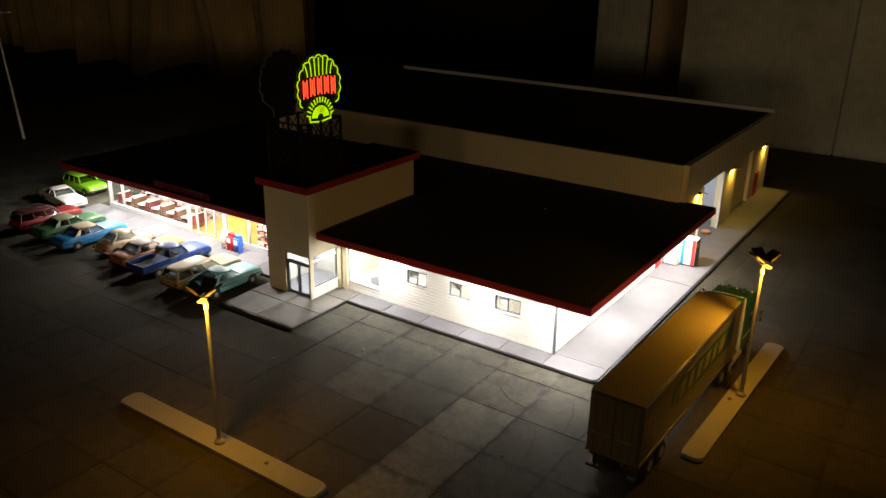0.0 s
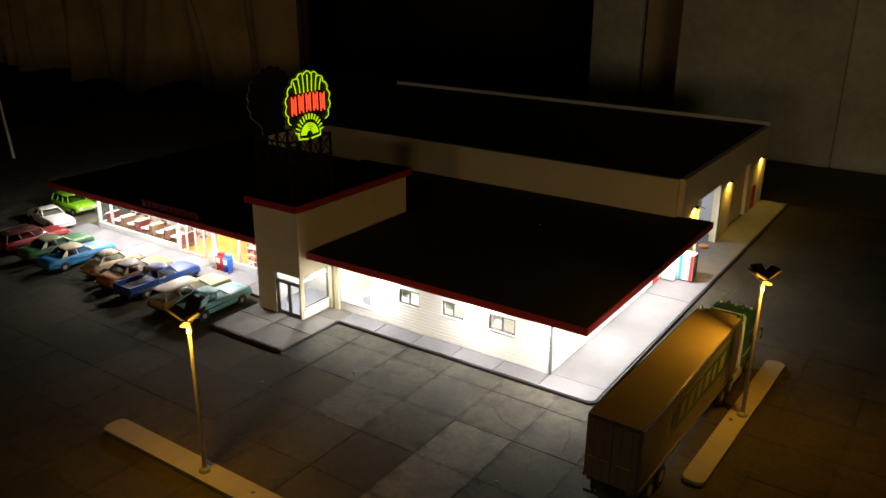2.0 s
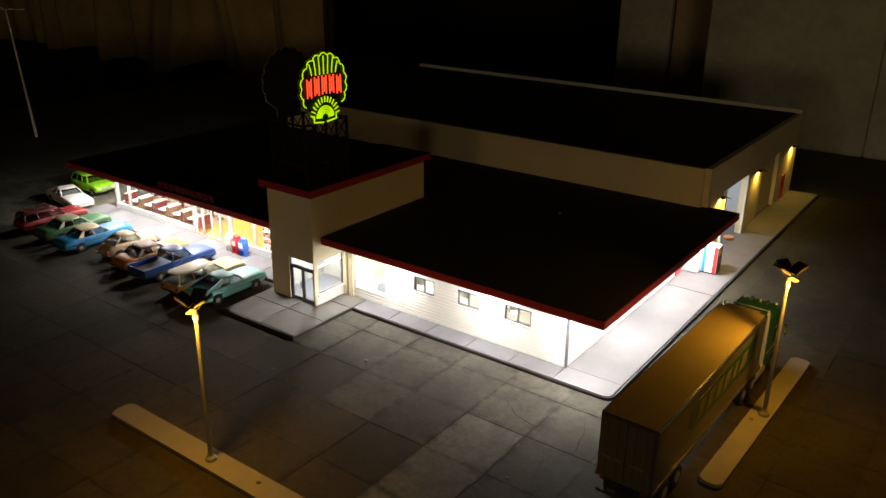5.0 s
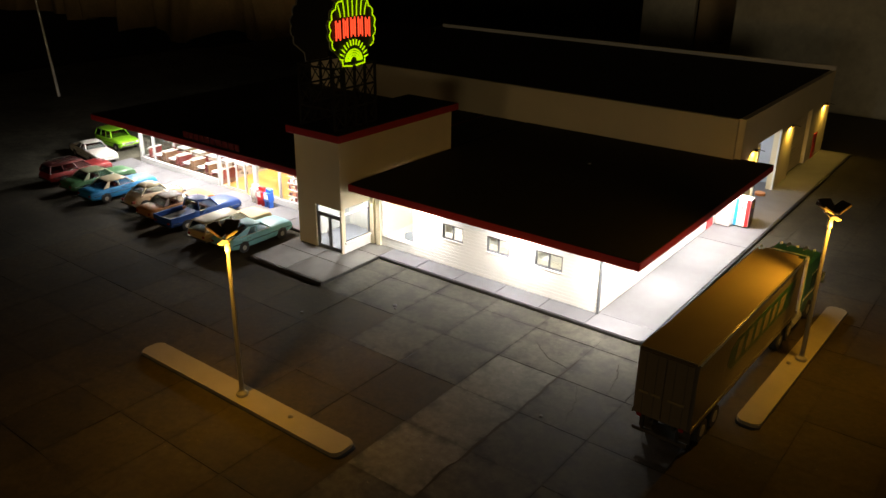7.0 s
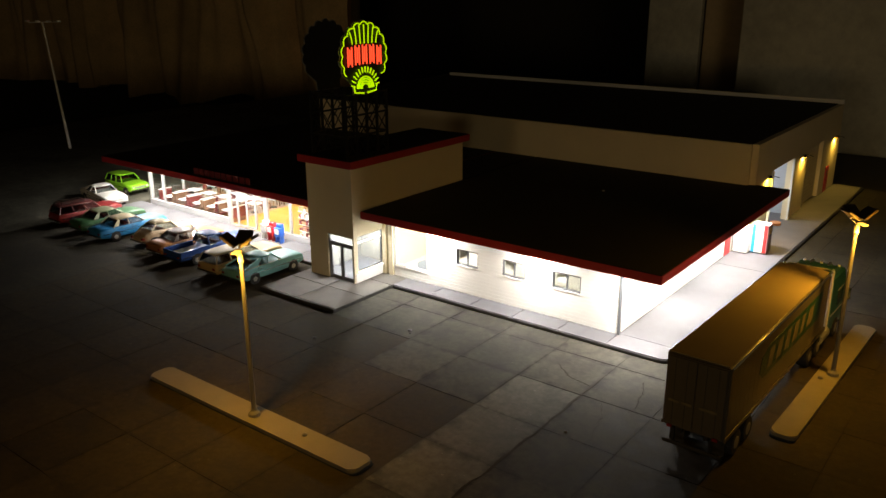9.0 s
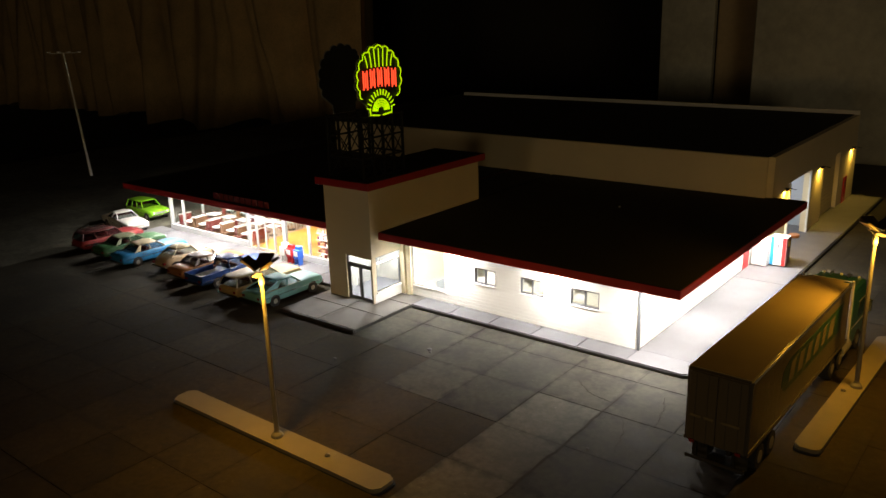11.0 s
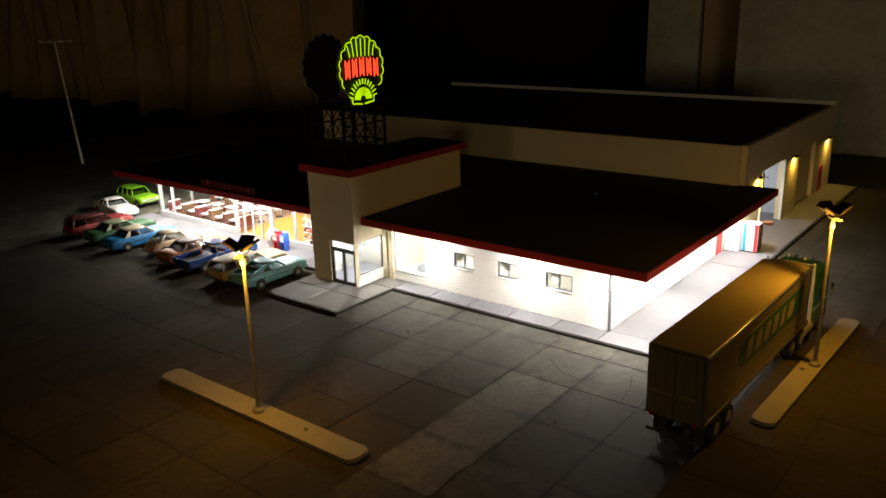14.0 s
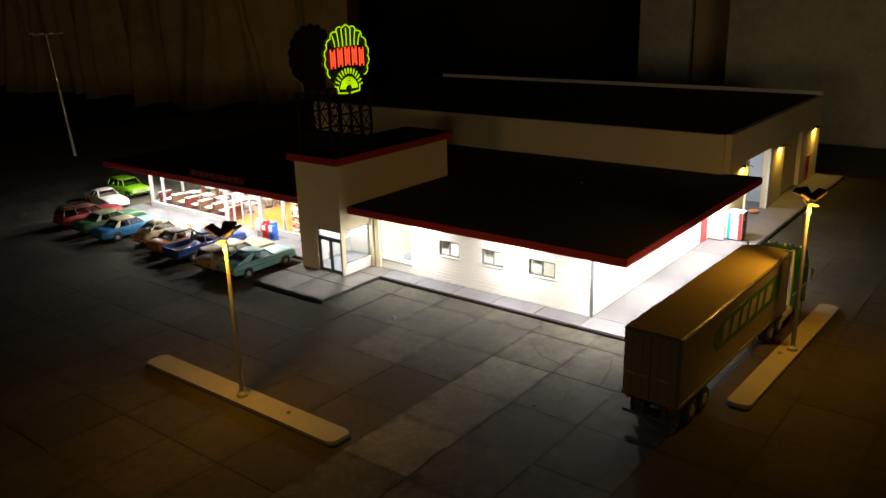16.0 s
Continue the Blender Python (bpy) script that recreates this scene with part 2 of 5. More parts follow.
# ---- mesh helpers ----
def box(bm, x0, y0, z0, x1, y1, z1):
    v = [bm.verts.new(p) for p in ((x0, y0, z0), (x1, y0, z0), (x1, y1, z0), (x0, y1, z0), (x0, y0, z1), (x1, y0, z1), (x1, y1, z1), (x0, y1, z1))]
    for f in ((3, 2, 1, 0), (4, 5, 6, 7), (0, 1, 5, 4), (1, 2, 6, 5), (2, 3, 7, 6), (3, 0, 4, 7)):
        bm.faces.new([v[i] for i in f])
    return bm


def soften(bm, width, steps=1):
    bmesh.ops.bevel(bm, geom=list(bm.edges), offset=width, segments=steps, affect="EDGES", profile=0.6, clamp_overlap=True)
    return bm


def rbox(x0, y0, z0, x1, y1, z1, r=0.03, steps=1):
    return soften(box(bmesh.new(), x0, y0, z0, x1, y1, z1), r, steps)


def boxes(*list_of):
    bm = bmesh.new()
    for b in list_of:
        box(bm, *b)
    return bm


def prism(bm, points, z0, z1):
    """An upright block over a polygon that runs anticlockwise."""
    low, high = [bm.verts.new((x, y, z0)) for x, y in points], [bm.verts.new((x, y, z1)) for x, y in points]
    bm.faces.new(high)
    bm.faces.new(low[::-1])
    n = len(points)
    for i in range(n):
        bm.faces.new((low[i], low[(i + 1) % n], high[(i + 1) % n], high[i]))
    return bm


def loft(bm, rings):
    rows = [[bm.verts.new(p) for p in ring] for ring in rings]
    n = len(rows[0])
    for a, b in zip(rows, rows[1:]):
        for i in range(n):
            bm.faces.new((a[i], a[(i + 1) % n], b[(i + 1) % n], b[i]))
    bm.faces.new(rows[0][::-1])
    bm.faces.new(rows[-1])
    return bm


def tube(bm, points, r, n=8, closed=False):
    """A round bar along the points; r may be a list."""
    pts = [Vector(p) for p in points]
    rs = r if isinstance(r, (list, tuple)) else [r] * len(pts)
    rows = []
    for i, p in enumerate(pts):
        a = pts[i - 1] if (i or closed) else p
        b = pts[(i + 1) % len(pts)] if (i + 1 < len(pts) or closed) else p
        d = (b - a).normalized()
        side = d.cross(Vector((0, 0, 1)) if abs(d.z) < 0.9 else Vector((0, 1, 0))).normalized()
        up = side.cross(d)
        rows.append([bm.verts.new(p + rs[i] * (math.cos(2 * math.pi * k / n) * side + math.sin(2 * math.pi * k / n) * up)) for k in range(n)])
    pairs = list(zip(rows, rows[1:])) + ([(rows[-1], rows[0])] if closed else [])
    for a, b in pairs:
        for k in range(n):
            bm.faces.new((a[k], a[(k + 1) % n], b[(k + 1) % n], b[k]))
    if not closed:
        bm.faces.new(rows[0][::-1])
        bm.faces.new(rows[-1])
    return bm


def quad_slab(bm, corners, thick):
    """A thin pane over four corners."""
    c = [Vector(p) for p in corners]
    n = (c[1] - c[0]).cross(c[3] - c[0]).normalized() * thick
    a, b = [bm.verts.new(p) for p in c], [bm.verts.new(p - n) for p in c]
    bm.faces.new(a)
    bm.faces.new(b[::-1])
    for i in range(4):
        bm.faces.new((b[i], b[(i + 1) % 4], a[(i + 1) % 4], a[i]))
    return bm


def mesh_of(name, bm, material, smooth=False):
    bmesh.ops.recalc_face_normals(bm, faces=list(bm.faces))
    bm.transform(Matrix.Scale(S, 4))
    me = bpy.data.meshes.new(name)
    bm.to_mesh(me)
    bm.free()
    me.materials.append(material)
    if smooth:
        for p in me.polygons:
            p.use_smooth = True
    return me


def part(name, bm, material, parent=None, label="", smooth=False):
    ob = new(name, mesh_of(name, bm, material, smooth))
    if parent:
        ob.parent = parent
    if material is PANE or material is TINT:
        ob.visible_shadow = False
    return tagged(ob, label)


def piece(name, me, parent, x=0, y=0, z=0):
    """One of many alike pieces on one shared mesh."""
    ob = new(name, me)
    ob.parent = parent
    ob.location = (x * S, y * S, z * S)
    return ob


def at(x, y, z=0, rz=0):
    return pose(x * S, y * S, z * S, 0, 0, rz)


def thing(name, x, y, z, rz, label, category, group="", kind=""):
    ob = new(name)
    ob.empty_display_size = 0.01
    ob.matrix_basis = at(x, y, z, rz)
    return tagged(ob, label, category, group, kind)


def structure(name, bm, material, label, category="wall", parent=None):
    return tagged(part(name, bm, material, parent), label, category, kind="structure")

# ---- the room and the board ----
structure("floor", boxes((-420, -180, -66, 200, 260, -65)), ROOM, "dark floor of the room under the model", "floor")
structure("ceiling", boxes((-420, -180, 145, 200, 260, 147)), ROOM, "dark ceiling of the room", "ceiling")
structure("wall_north", boxes((-420, 258, -65, 200, 260, 145)), ROOM, "dark plain wall behind the model", "wall")
structure("wall_south", boxes((-420, -182, -65, 200, -180, 145)), ROOM, "dark plain wall behind the viewer", "wall")
structure("wall_west", boxes((-422, -180, -65, -420, 260, 145)), ROOM, "dark plain wall of the room", "wall")
structure("wall_east", boxes((200, -180, -65, 202, 260, 145)), ROOM, "dark plain wall of the room", "wall")

table = thing("display_table", -45, 40, -65, 0, "dark display table that carries the model", "table")
part("tabletop", boxes((-66, -70, 61, 110, 90, 63.4)), ROOM, table)
for lx, ly in ((-62, -66), (106, -66), (-62, 86), (106, 86)):
    part("leg", boxes((lx - 2, ly - 2, 0, lx + 2, ly + 2, 61)), ROOM, table)

LOT = [(-107, -14), (26, -14), (26, 76.3), (-107, 76.3)]
ground = structure("ground", prism(bmesh.new(), LOT, -1.6, -0.03), JOINT, "concrete parking lot base with dirt in the joints", "ground")

# grey boards that stand at the back edge
def backdrop_board(x0, x1, y0, y1, z1, label, material=BOARD):
    b = thing("backdrop_board", (x0 + x1) / 2, y0, -1.6, 0, label, "board")
    part("sheet", rbox(-(x1 - x0) / 2, 0, 0, (x1 - x0) / 2, y1 - y0, z1, 0.15), material, b)
    return b
backdrop_board(-49.9, -42.3, 112.0, 113.2, 62, "narrow grey plaster board standing upright behind the model")
backdrop_board(-41.8, -30.0, 112.0, 113.2, 62, "brown board set back behind a wide grey one", BROWNBOARD)
backdrop_board(-33.0, -14.1, 100.0, 101.0, 62, "wide grey plaster board standing upright behind the model")
backdrop_board(-14.05, 60.0, 100.15, 101.15, 62, "wide grey plaster board butted against another")

cloth = thing("curtain", -190, 140, -65, 0, "brown cloth hanging in loose folds on the far wall", "curtain")
bm = bmesh.new()
rows = []
STEPS = (52, 64, 76, 90, 110, 140, 170, 205)
for k in range(241):
    u = k / 240
    x = -200 + 258 * u
    front = []
    for z in STEPS:
        loose = 1.0 - (z - 52) / 230
        fold = 3.4 * noise.noise(Vector((x / 9 + z / 130, z / 90, 2.0))) + 1.5 * noise.noise(Vector((x / 3.5 - z / 160, z / 120, 7.0)))
        front.append((x + 5 * noise.noise(Vector((x / 30, z / 50, 0))), fold * (0.6 + loose) * 1.6, z + (4 * noise.noise(Vector((x / 14, 0, 0))) if z == 52 else 0)))
    rows.append([bm.verts.new(p) for p in front] + [bm.verts.new((p[0], p[1] + 1.2, p[2])) for p in front[::-1]])
for a, b in zip(rows, rows[1:]):
    for i in range(len(a)):
        j = (i + 1) % len(a)
        bm.faces.new((a[i], a[j], b[j], b[i]))
part("drape", bm, CURTAIN, cloth, smooth=True)

# ---- sidewalks ----
def sidewalk(name, x0, y0, x1, y1, nx, ny, label, z1=0.2, material=PAVING):
    base = structure(name, boxes((x0, y0, -0.03, x1, y1, z1 - 0.05)), KERB, label, "pavement")
    dx, dy = (x1 - x0) / nx, (y1 - y0) / ny
    me = mesh_of("paving_slab", rbox(0.02, 0.02, 0, dx - 0.02, dy - 0.02, 0.05, 0.015), material)
    for i in range(nx):
        for j in range(ny):
            piece("paving_slab", me, base, x0 + i * dx, y0 + j * dy, z1 - 0.05)
    return base
sidewalk("pavement_apron", -36.0, 29.15, -30.1, 33.75, 2, 2, "grey concrete entrance apron with dark kerb face", material=APRON)
sidewalk("pavement_entrance", -31.88, 33.75, -30.1, 35.25, 1, 1, "pale concrete walk beside the lobby window", material=APRON)
sidewalk("pavement_front", -30.1, 33.85, -16.6, 35.3, 5, 1, "narrow pale concrete walk along the siding wall")
ARC = [(math.sin(radians(9 * k)), math.cos(radians(9 * k))) for k in range(11)]
CORNER = [(-16.6, 33.85)] + [(-13.9 + 0.4 * a, 34.25 - 0.4 * b) for a, b in ARC] + [(-13.5, 35.3), (-16.6, 35.3)]
corner = structure("pavement_corner", prism(bmesh.new(), CORNER, -0.03, 0.15), KERB, "pale concrete rounded corner of the walk", "pavement")
part("paving_slab", prism(bmesh.new(), [(x - 0.02 if x > -14 else x + 0.02 if x < -16 else x, y) for x, y in CORNER], 0.152, 0.2), PAVING, corner)
sidewalk("pavement_east", -16.6, 35.3, -13.5, 75.6, 1, 3, "pale concrete walk along the side of the building")
sidewalk("pavement_west", -59.2, 33.75, -36.0, 36.3, 9, 1, "pale concrete walk in front of the restaurant windows")

structure("kerb_east", rbox(-13.498, 34.25, -0.03, -13.40, 75.6, 0.15, 0.02), KERB, "black kerb strip along the side walk", "kerb")
structure("kerb_front", rbox(-30.05, 33.79, -0.03, -13.9, 33.848, 0.15, 0.02), KERB, "black kerb strip along the front walk", "kerb")
bm = bmesh.new()
prism(bm, [(-13.9 + 0.46 * a, 34.25 - 0.46 * b) for a, b in ARC] + [(-13.9 + 0.402 * a, 34.25 - 0.402 * b) for a, b in ARC[::-1]], -0.03, 0.15)
structure("kerb_corner", bm, KERB, "black rounded kerb at the corner of the walk", "kerb")
structure("kerb_apron", rbox(-36.0, 29.04, -0.03, -30.1, 29.15, 0.185, 0.02), KERB, "black kerb strip along the apron", "kerb")

# ---- right wing ----
RZ0, RZ1 = 4.0, 4.42


def wall_with_holes(name, axis, u0, u1, z0, z1, v0, v1, holes, material, label, siding=False):
    """A wall along x or y from u0 to u1, between v0 and v1 thick, with openings (u0, u1, z0, z1) through it."""
    us = sorted({u0, u1, *[h[0] for h in holes], *[h[1] for h in holes]})
    zs = sorted({z0, z1, *[h[2] for h in holes], *[h[3] for h in holes]})
    bm = bmesh.new()
    for a, b in zip(us, us[1:]):
        solid = []
        for c, d in zip(zs, zs[1:]):
            if not any(h[0] <= a and b <= h[1] and h[2] <= c and d <= h[3] for h in holes):
                if solid and abs(solid[-1][1] - c) < 1e-6:
                    solid[-1][1] = d
                else:
                    solid.append([c, d])
        for c, d in solid:
            if axis == "x":
                box(bm, a, v0, c, b, v1, d)
            else:
                box(bm, v0, a, c, v1, b, d)
            if siding:
                z = c
                while z < d - 0.02:
                    e = min(z + 0.2, d)
                    ring = ((v0 + 0.01, z + 0.016), (v0 - 0.016, z + 0.016), (v0 - 0.016, e), (v0 + 0.01, e))
                    lo = [bm.verts.new((a, p, q)) for p, q in ring]
                    hi = [bm.verts.new((b, p, q)) for p, q in ring]
                    for i in range(3):
                        bm.faces.new((lo[i], hi[i], hi[i + 1], lo[i + 1]))
                    z = e
    return structure(name, bm, material, label, "wall")


WINS = [(-26.5, -25.05, 1.82, 2.72), (-23.45, -22.0, 1.82, 2.72), (-20.4, -18.75, 1.82, 2.72)]
BIG = (-31.05, -28.6, 0.85, 3.35)
wall_with_holes("wall_front", "x", -31.5, -16.6, 0.2, RZ0, 35.2, 35.5, WINS + [BIG], SIDING, "cream clapboard front wall under the black roof", True)
wall_with_holes("wall_side", "y", 35.5, 52.6, 0.2, RZ0, -16.9, -16.6, [(50.23, 51.27, 0.2, 2.35)], SIDING, "white side wall with a red service door")
structure("trim_corner", boxes((-16.62, 35.12, 0.2, -16.5, 35.24, RZ0)), FRAME, "grey corner strip of the clapboard wall", "trim")
structure("wall_partition", boxes((-31.87, 39.5, 0.2, -16.95, 39.7, RZ0)), WALLIN, "plain inner wall", "wall")
structure("floor_inside", boxes((-31.87, 35.51, 0.0, -16.95, 39.5, 0.22)), FLOORIN, "pale tiled floor inside", "floor")


def window(name, x0, x1, z0, z1, y, mullions, material, label, category="window", sill=True, kind="structure"):
    w = thing(name, (x0 + x1) / 2, y, z0, 0, label, category, kind=kind)
    h, hw, t = z1 - z0, (x1 - x0) / 2, 0.07
    part("window_frame", boxes((-hw, 0.02, 0, -hw + t, 0.16, h), (hw - t, 0.02, 0, hw, 0.16, h), (-hw + t, 0.02, 0, hw - t, 0.16, t), (-hw + t, 0.02, h - t, hw - t, 0.16, h)), material, w)
    xs = [-hw + t] + [-hw + 2 * hw * (i + 1) / (mullions + 1) for i in range(mullions)] + [hw - t]
    for i in range(mullions):
        part("mullion", boxes((xs[i + 1] - 0.035, 0.03, t, xs[i + 1] + 0.035, 0.14, h - t)), material, w)
    for a, b in zip(xs, xs[1:]):
        part("pane", boxes((a + 0.01, 0.08, t, b - 0.01, 0.10, h - t)), PANE, w)
    if sill:
        part("window_sill", rbox(-hw - 0.03, -0.055, -0.07, hw + 0.03, 0.06, -0.01, 0.015), WFRAME, w)
    return w


for i, (a, b, c, d) in enumerate(WINS):
    w = window(f"window_{i + 1}", a, b, c, d, 35.2, 1, FRAME, "small two-pane window with a grey frame and white sill")
    # half-drawn blind on one side behind the panes
    part("blind", boxes((-0.68, 0.24, 0.3 if i != 1 else 0.36, 0.0, 0.27, 0.9)), WALLIN, w, "white half-drawn blind")
window("window_4", BIG[0], BIG[1], BIG[2], BIG[3], 35.2, 0, WFRAME, "large shop window with a cream sill, lit from inside")
# upright grey wedge just inside the shop window
bm = bmesh.new()
loft(bm, [[(-29.75, y, 0.22), (-28.5, y, 0.22), (-28.5, y, 1.78), (-29.75, y, 1.12)] for y in (35.72, 35.84)])
tagged(part("low_partition", soften(bm, 0.02), BLUEGREY), "low grey wedge with a sloping top behind the shop window", "partition")
structure("trim_pilaster", boxes((-31.85, 35.02, 0.2, -31.6, 35.6, RZ0), (-31.42, 35.04, 0.2, -31.1, 35.19, RZ0)), CREAM, "cream pilaster beside the entrance tower", "trim")

d = thing("door_2", -16.62, 50.75, 0.22, 0, "closed red service door in the white side wall", "door", kind="structure")
part("leaf", rbox(0.0, -0.5, 0, 0.06, 0.5, 2.1, 0.01), REDDOOR, d)
part("door_handle", tube(bmesh.new(), ((0.1, 0.36, 1.0), (0.1, 0.24, 1.0)), 0.025, 6), CHROME, d)


def flat_roof(name, x0, y0, x1, y1, z0, z1, label, band=0.05):
    """A slab roof: black felt, a red edge band of boards, and a white soffit."""
    r = thing(name, 0, 0, 0, 0, label, "roof", kind="structure")
    part("roof_felt", boxes((x0 + 0.02, y0 + 0.02, z0 + 0.06, x1 - 0.02, y1 - 0.02, z1 + 0.03)), ROOF, r)
    for nm, b in (("fascia", (x0 - band, y0 - band, z0, x1 + band, y0, z1)), ("fascia", (x1, y0, z0, x1 + band, y1, z1)),
                  ("fascia", (x0 - band, y0, z0, x0, y1, z1)), ("fascia", (x0 - band, y1, z0, x1 + band, y1 + band, z1))):
        part(nm, rbox(*b, 0.015), RED, r)
    part("soffit", boxes((x0, y0, z0 + 0.01, x1, y1, z0 + 0.05)), SOFFIT, r)
    return r


flat_roof("roof_right", -31.75, 33.2, -13.85, 52.9, RZ0, RZ1, "flat black felt roof with a red fascia board")
flat_roof("roof_left", -58.7, 33.2, -35.6, 57.0, RZ0, RZ1, "flat black felt roof with a red fascia board")
structure("roof_middle", boxes((-35.4, 43.12, RZ0 + 0.1, -31.9, 52.3, RZ1 + 0.03)), ROOF, "black felt roof behind the entrance tower", "roof")
structure("wall_middle", boxes((-35.5, 43.12, 0.2, -31.7, 43.32, RZ0)), WALLIN, "plain inner wall behind the tower", "wall")

# the added west lamp gets a housing like the others
for ex, ey in EAVE + FRONT:
    f = thing("eave_light", ex, ey, 3.86, 0, "small lit white lamp under the eave", "lamp", "lamps under the eaves")
    part("housing", tube(bmesh.new(), ((0, 0, 0.15), (0, 0, 0.03)), [0.10, 0.14], 10), STEEL, f)
    part("diffuser", tube(bmesh.new(), ((0, 0, 0.028), (0, 0, 0.0)), [0.12, 0.09], 10), LEDW, f)

# ---- entrance tower ----
TX0, TX1, TY0, TY1, TZ = -35.47, -31.88, 32.6, 43.1, 7.0
wall_with_holes("wall_tower_south", "x", TX0, TX1, 0.2, TZ, TY0, TY0 + 0.3, [(-33.98, -31.96, 0.2, 2.92)], CREAM, "cream rendered face of the entrance tower")
wall_with_holes("wall_tower_east", "y", TY0 + 0.3, TY1, 0.2, TZ, TX1 - 0.3, TX1, [(32.92, 35.1, 0.85, 2.95)], CREAM, "cream rendered side of the entrance tower")
structure("wall_tower_west", boxes((TX0, TY0 + 0.3, 0.2, TX0 + 0.3, TY1, TZ)), CREAM, "cream rendered west side of the entrance tower")
structure("wall_tower_north", boxes((TX0 + 0.3, TY1 - 0.3, 4.46, TX1 - 0.3, TY1, TZ)), CREAM, "cream rendered back of the entrance tower")
structure("ceiling_vestibule", boxes((TX0 + 0.3, TY0 + 0.3, 3.5, TX1 - 0.3, 39.0, 3.6)), LINING, "grey ceiling of the entrance lobby", "ceiling")
structure("floor_vestibule", boxes((TX0 + 0.3, TY0 + 0.31, 0.05, TX1 - 0.31, 39.0, 0.21)), LOBBYFLOOR, "grey floor of the entrance lobby", "floor")
structure("wall_vestibule", boxes((TX0 + 0.3, 36.6, 0.21, TX1 - 0.3, 36.8, 3.5)), LINING, "grey back wall of the entrance lobby")
structure("wall_lining", boxes((TX0 + 0.3, TY0 + 0.32, 0.21, TX0 + 0.34, 36.6, 3.5), (TX1 - 0.34, 35.13, 0.21, TX1 - 0.3, 36.6, 3.5)), LINING, "grey inner lining of the entrance lobby")
structure("trim_panel", rbox(TX1, TY0 + 0.12, 0.2, TX1 + 0.03, 35.0, 0.74, 0.008), WFRAME, "white panel under the lobby side window", "trim")
cap = flat_roof("roof_tower", TX0 - 0.3, TY0 - 0.27, TX1 + 0.27, TY1 + 0.3, TZ, TZ + 0.42, "black tower roof with a bright red edge")

d = thing("door_1", -32.97, TY0 + 0.1, 0.2, 0, "glazed grey double door with a fanlight, lit from inside", "door", kind="structure")
part("door_frame", boxes((-1.01, 0, 0, -0.93, 0.16, 2.72), (0.93, 0, 0, 1.01, 0.16, 2.72), (-0.93, 0, 2.64, 0.93, 0.16, 2.72), (-0.93, 0, 2.12, 0.93, 0.16, 2.24)), FRAME, d)
part("fanlight", boxes((-0.92, 0.07, 2.25, 0.92, 0.09, 2.63)), PANE, d)
for sx in (-1, 1):
    a, b = sorted((sx * 0.02, sx * 0.92))
    leaf = part("leaf", boxes((a, 0.03, 0.02, a + 0.09, 0.11, 2.1), (b - 0.09, 0.03, 0.02, b, 0.11, 2.1), (a + 0.09, 0.03, 0.02, b - 0.09, 0.11, 0.2), (a + 0.09, 0.03, 2.0, b - 0.09, 0.11, 2.1)), FRAME, d)
    part("pane", boxes((a + 0.09, 0.06, 0.2, b - 0.09, 0.08, 2.0)), PANE, leaf)
    part("door_handle", tube(bmesh.new(), ((sx * 0.12, -0.03, 0.85), (sx * 0.12, -0.03, 1.35)), 0.025, 6), BLACK, leaf)

w = thing("window_5", TX1 - 0.15, 34.0, 0.85, 0, "large lobby side window with a thin white transom bar", "window", kind="structure")
part("window_frame", boxes((-0.06, -1.07, 0, 0.06, -1.0, 2.1), (-0.06, 1.02, 0, 0.06, 1.09, 2.1), (-0.06, -1.0, 0, 0.06, 1.02, 0.07), (-0.06, -1.0, 2.03, 0.06, 1.02, 2.1)), FRAME, w)
part("transom", boxes((-0.05, -1.0, 1.62, 0.05, 1.02, 1.69)), WFRAME, w)
part("pane", boxes((-0.01, -1.0, 0.07, 0.01, 1.02, 1.62)), PANE, w)
part("pane", boxes((-0.01, -1.0, 1.69, 0.01, 1.02, 2.03)), PANE, w)
part("window_sill", rbox(0.1, -1.15, -0.1, 0.24, 1.15, 0.0, 0.01), WFRAME, w)

# ---- garage ----
GX0, GX1, GY0, GY1, GZ = -57.2, -15.84, 52.65, 75.5, 7.17
wall_with_holes("wall_garage_east", "y", GY0, GY1, 0.2, GZ - 0.12, GX1 - 0.4, GX1, [(56.3, 61.3, 0.2, 4.75), (65.2, 70.0, 0.2, 4.75)], CREAM, "cream garage wall with two tall truck bays")
structure("wall_garage_south", boxes((-54.4, GY0 - 0.3, 0.0, GX1 - 0.4, GY0, GZ - 0.12)), CREAM, "long plain cream wall of the garage", "wall")
structure("wall_garage_north", boxes((GX0, GY1 - 0.3, 0.0, GX1 - 0.4, GY1, GZ - 0.12)), CREAM, "plain back wall of the garage", "wall")
structure("wall_garage_west", prism(bmesh.new(), [(-54.7, GY0 - 0.3), (-54.4, GY0 - 0.3), (GX0, GY1), (GX0 - 0.3, GY1)], 0.0, GZ - 0.12), CREAM, "plain end wall of the garage", "wall")
structure("wall_garage_bay", boxes((-24.0, 52.7, 0.0, -23.8, 63.2, 5.6)), BLUEGREY, "blue grey inner wall of the truck bay", "wall")
structure("wall_garage_between", boxes((-23.8, 63.0, 0.0, GX1 - 0.4, 63.2, 5.6)), BLUEGREY, "blue grey wall between the truck bays", "wall")
structure("floor_garage", boxes((-24.0, 52.7, -0.02, GX1 - 0.42, 75.1, 0.17)), PAVING, "pale concrete floor of the truck bays", "floor")
structure("ceiling_garage", boxes((-24.0, 52.7, 5.5, GX1 - 0.42, 75.1, 5.6)), SOFFIT, "white ceiling of the truck bays", "ceiling")
r = thing("roof_garage", 0, 0, 0, 0, "large flat black garage roof inside a low pale parapet", "roof", kind="structure")
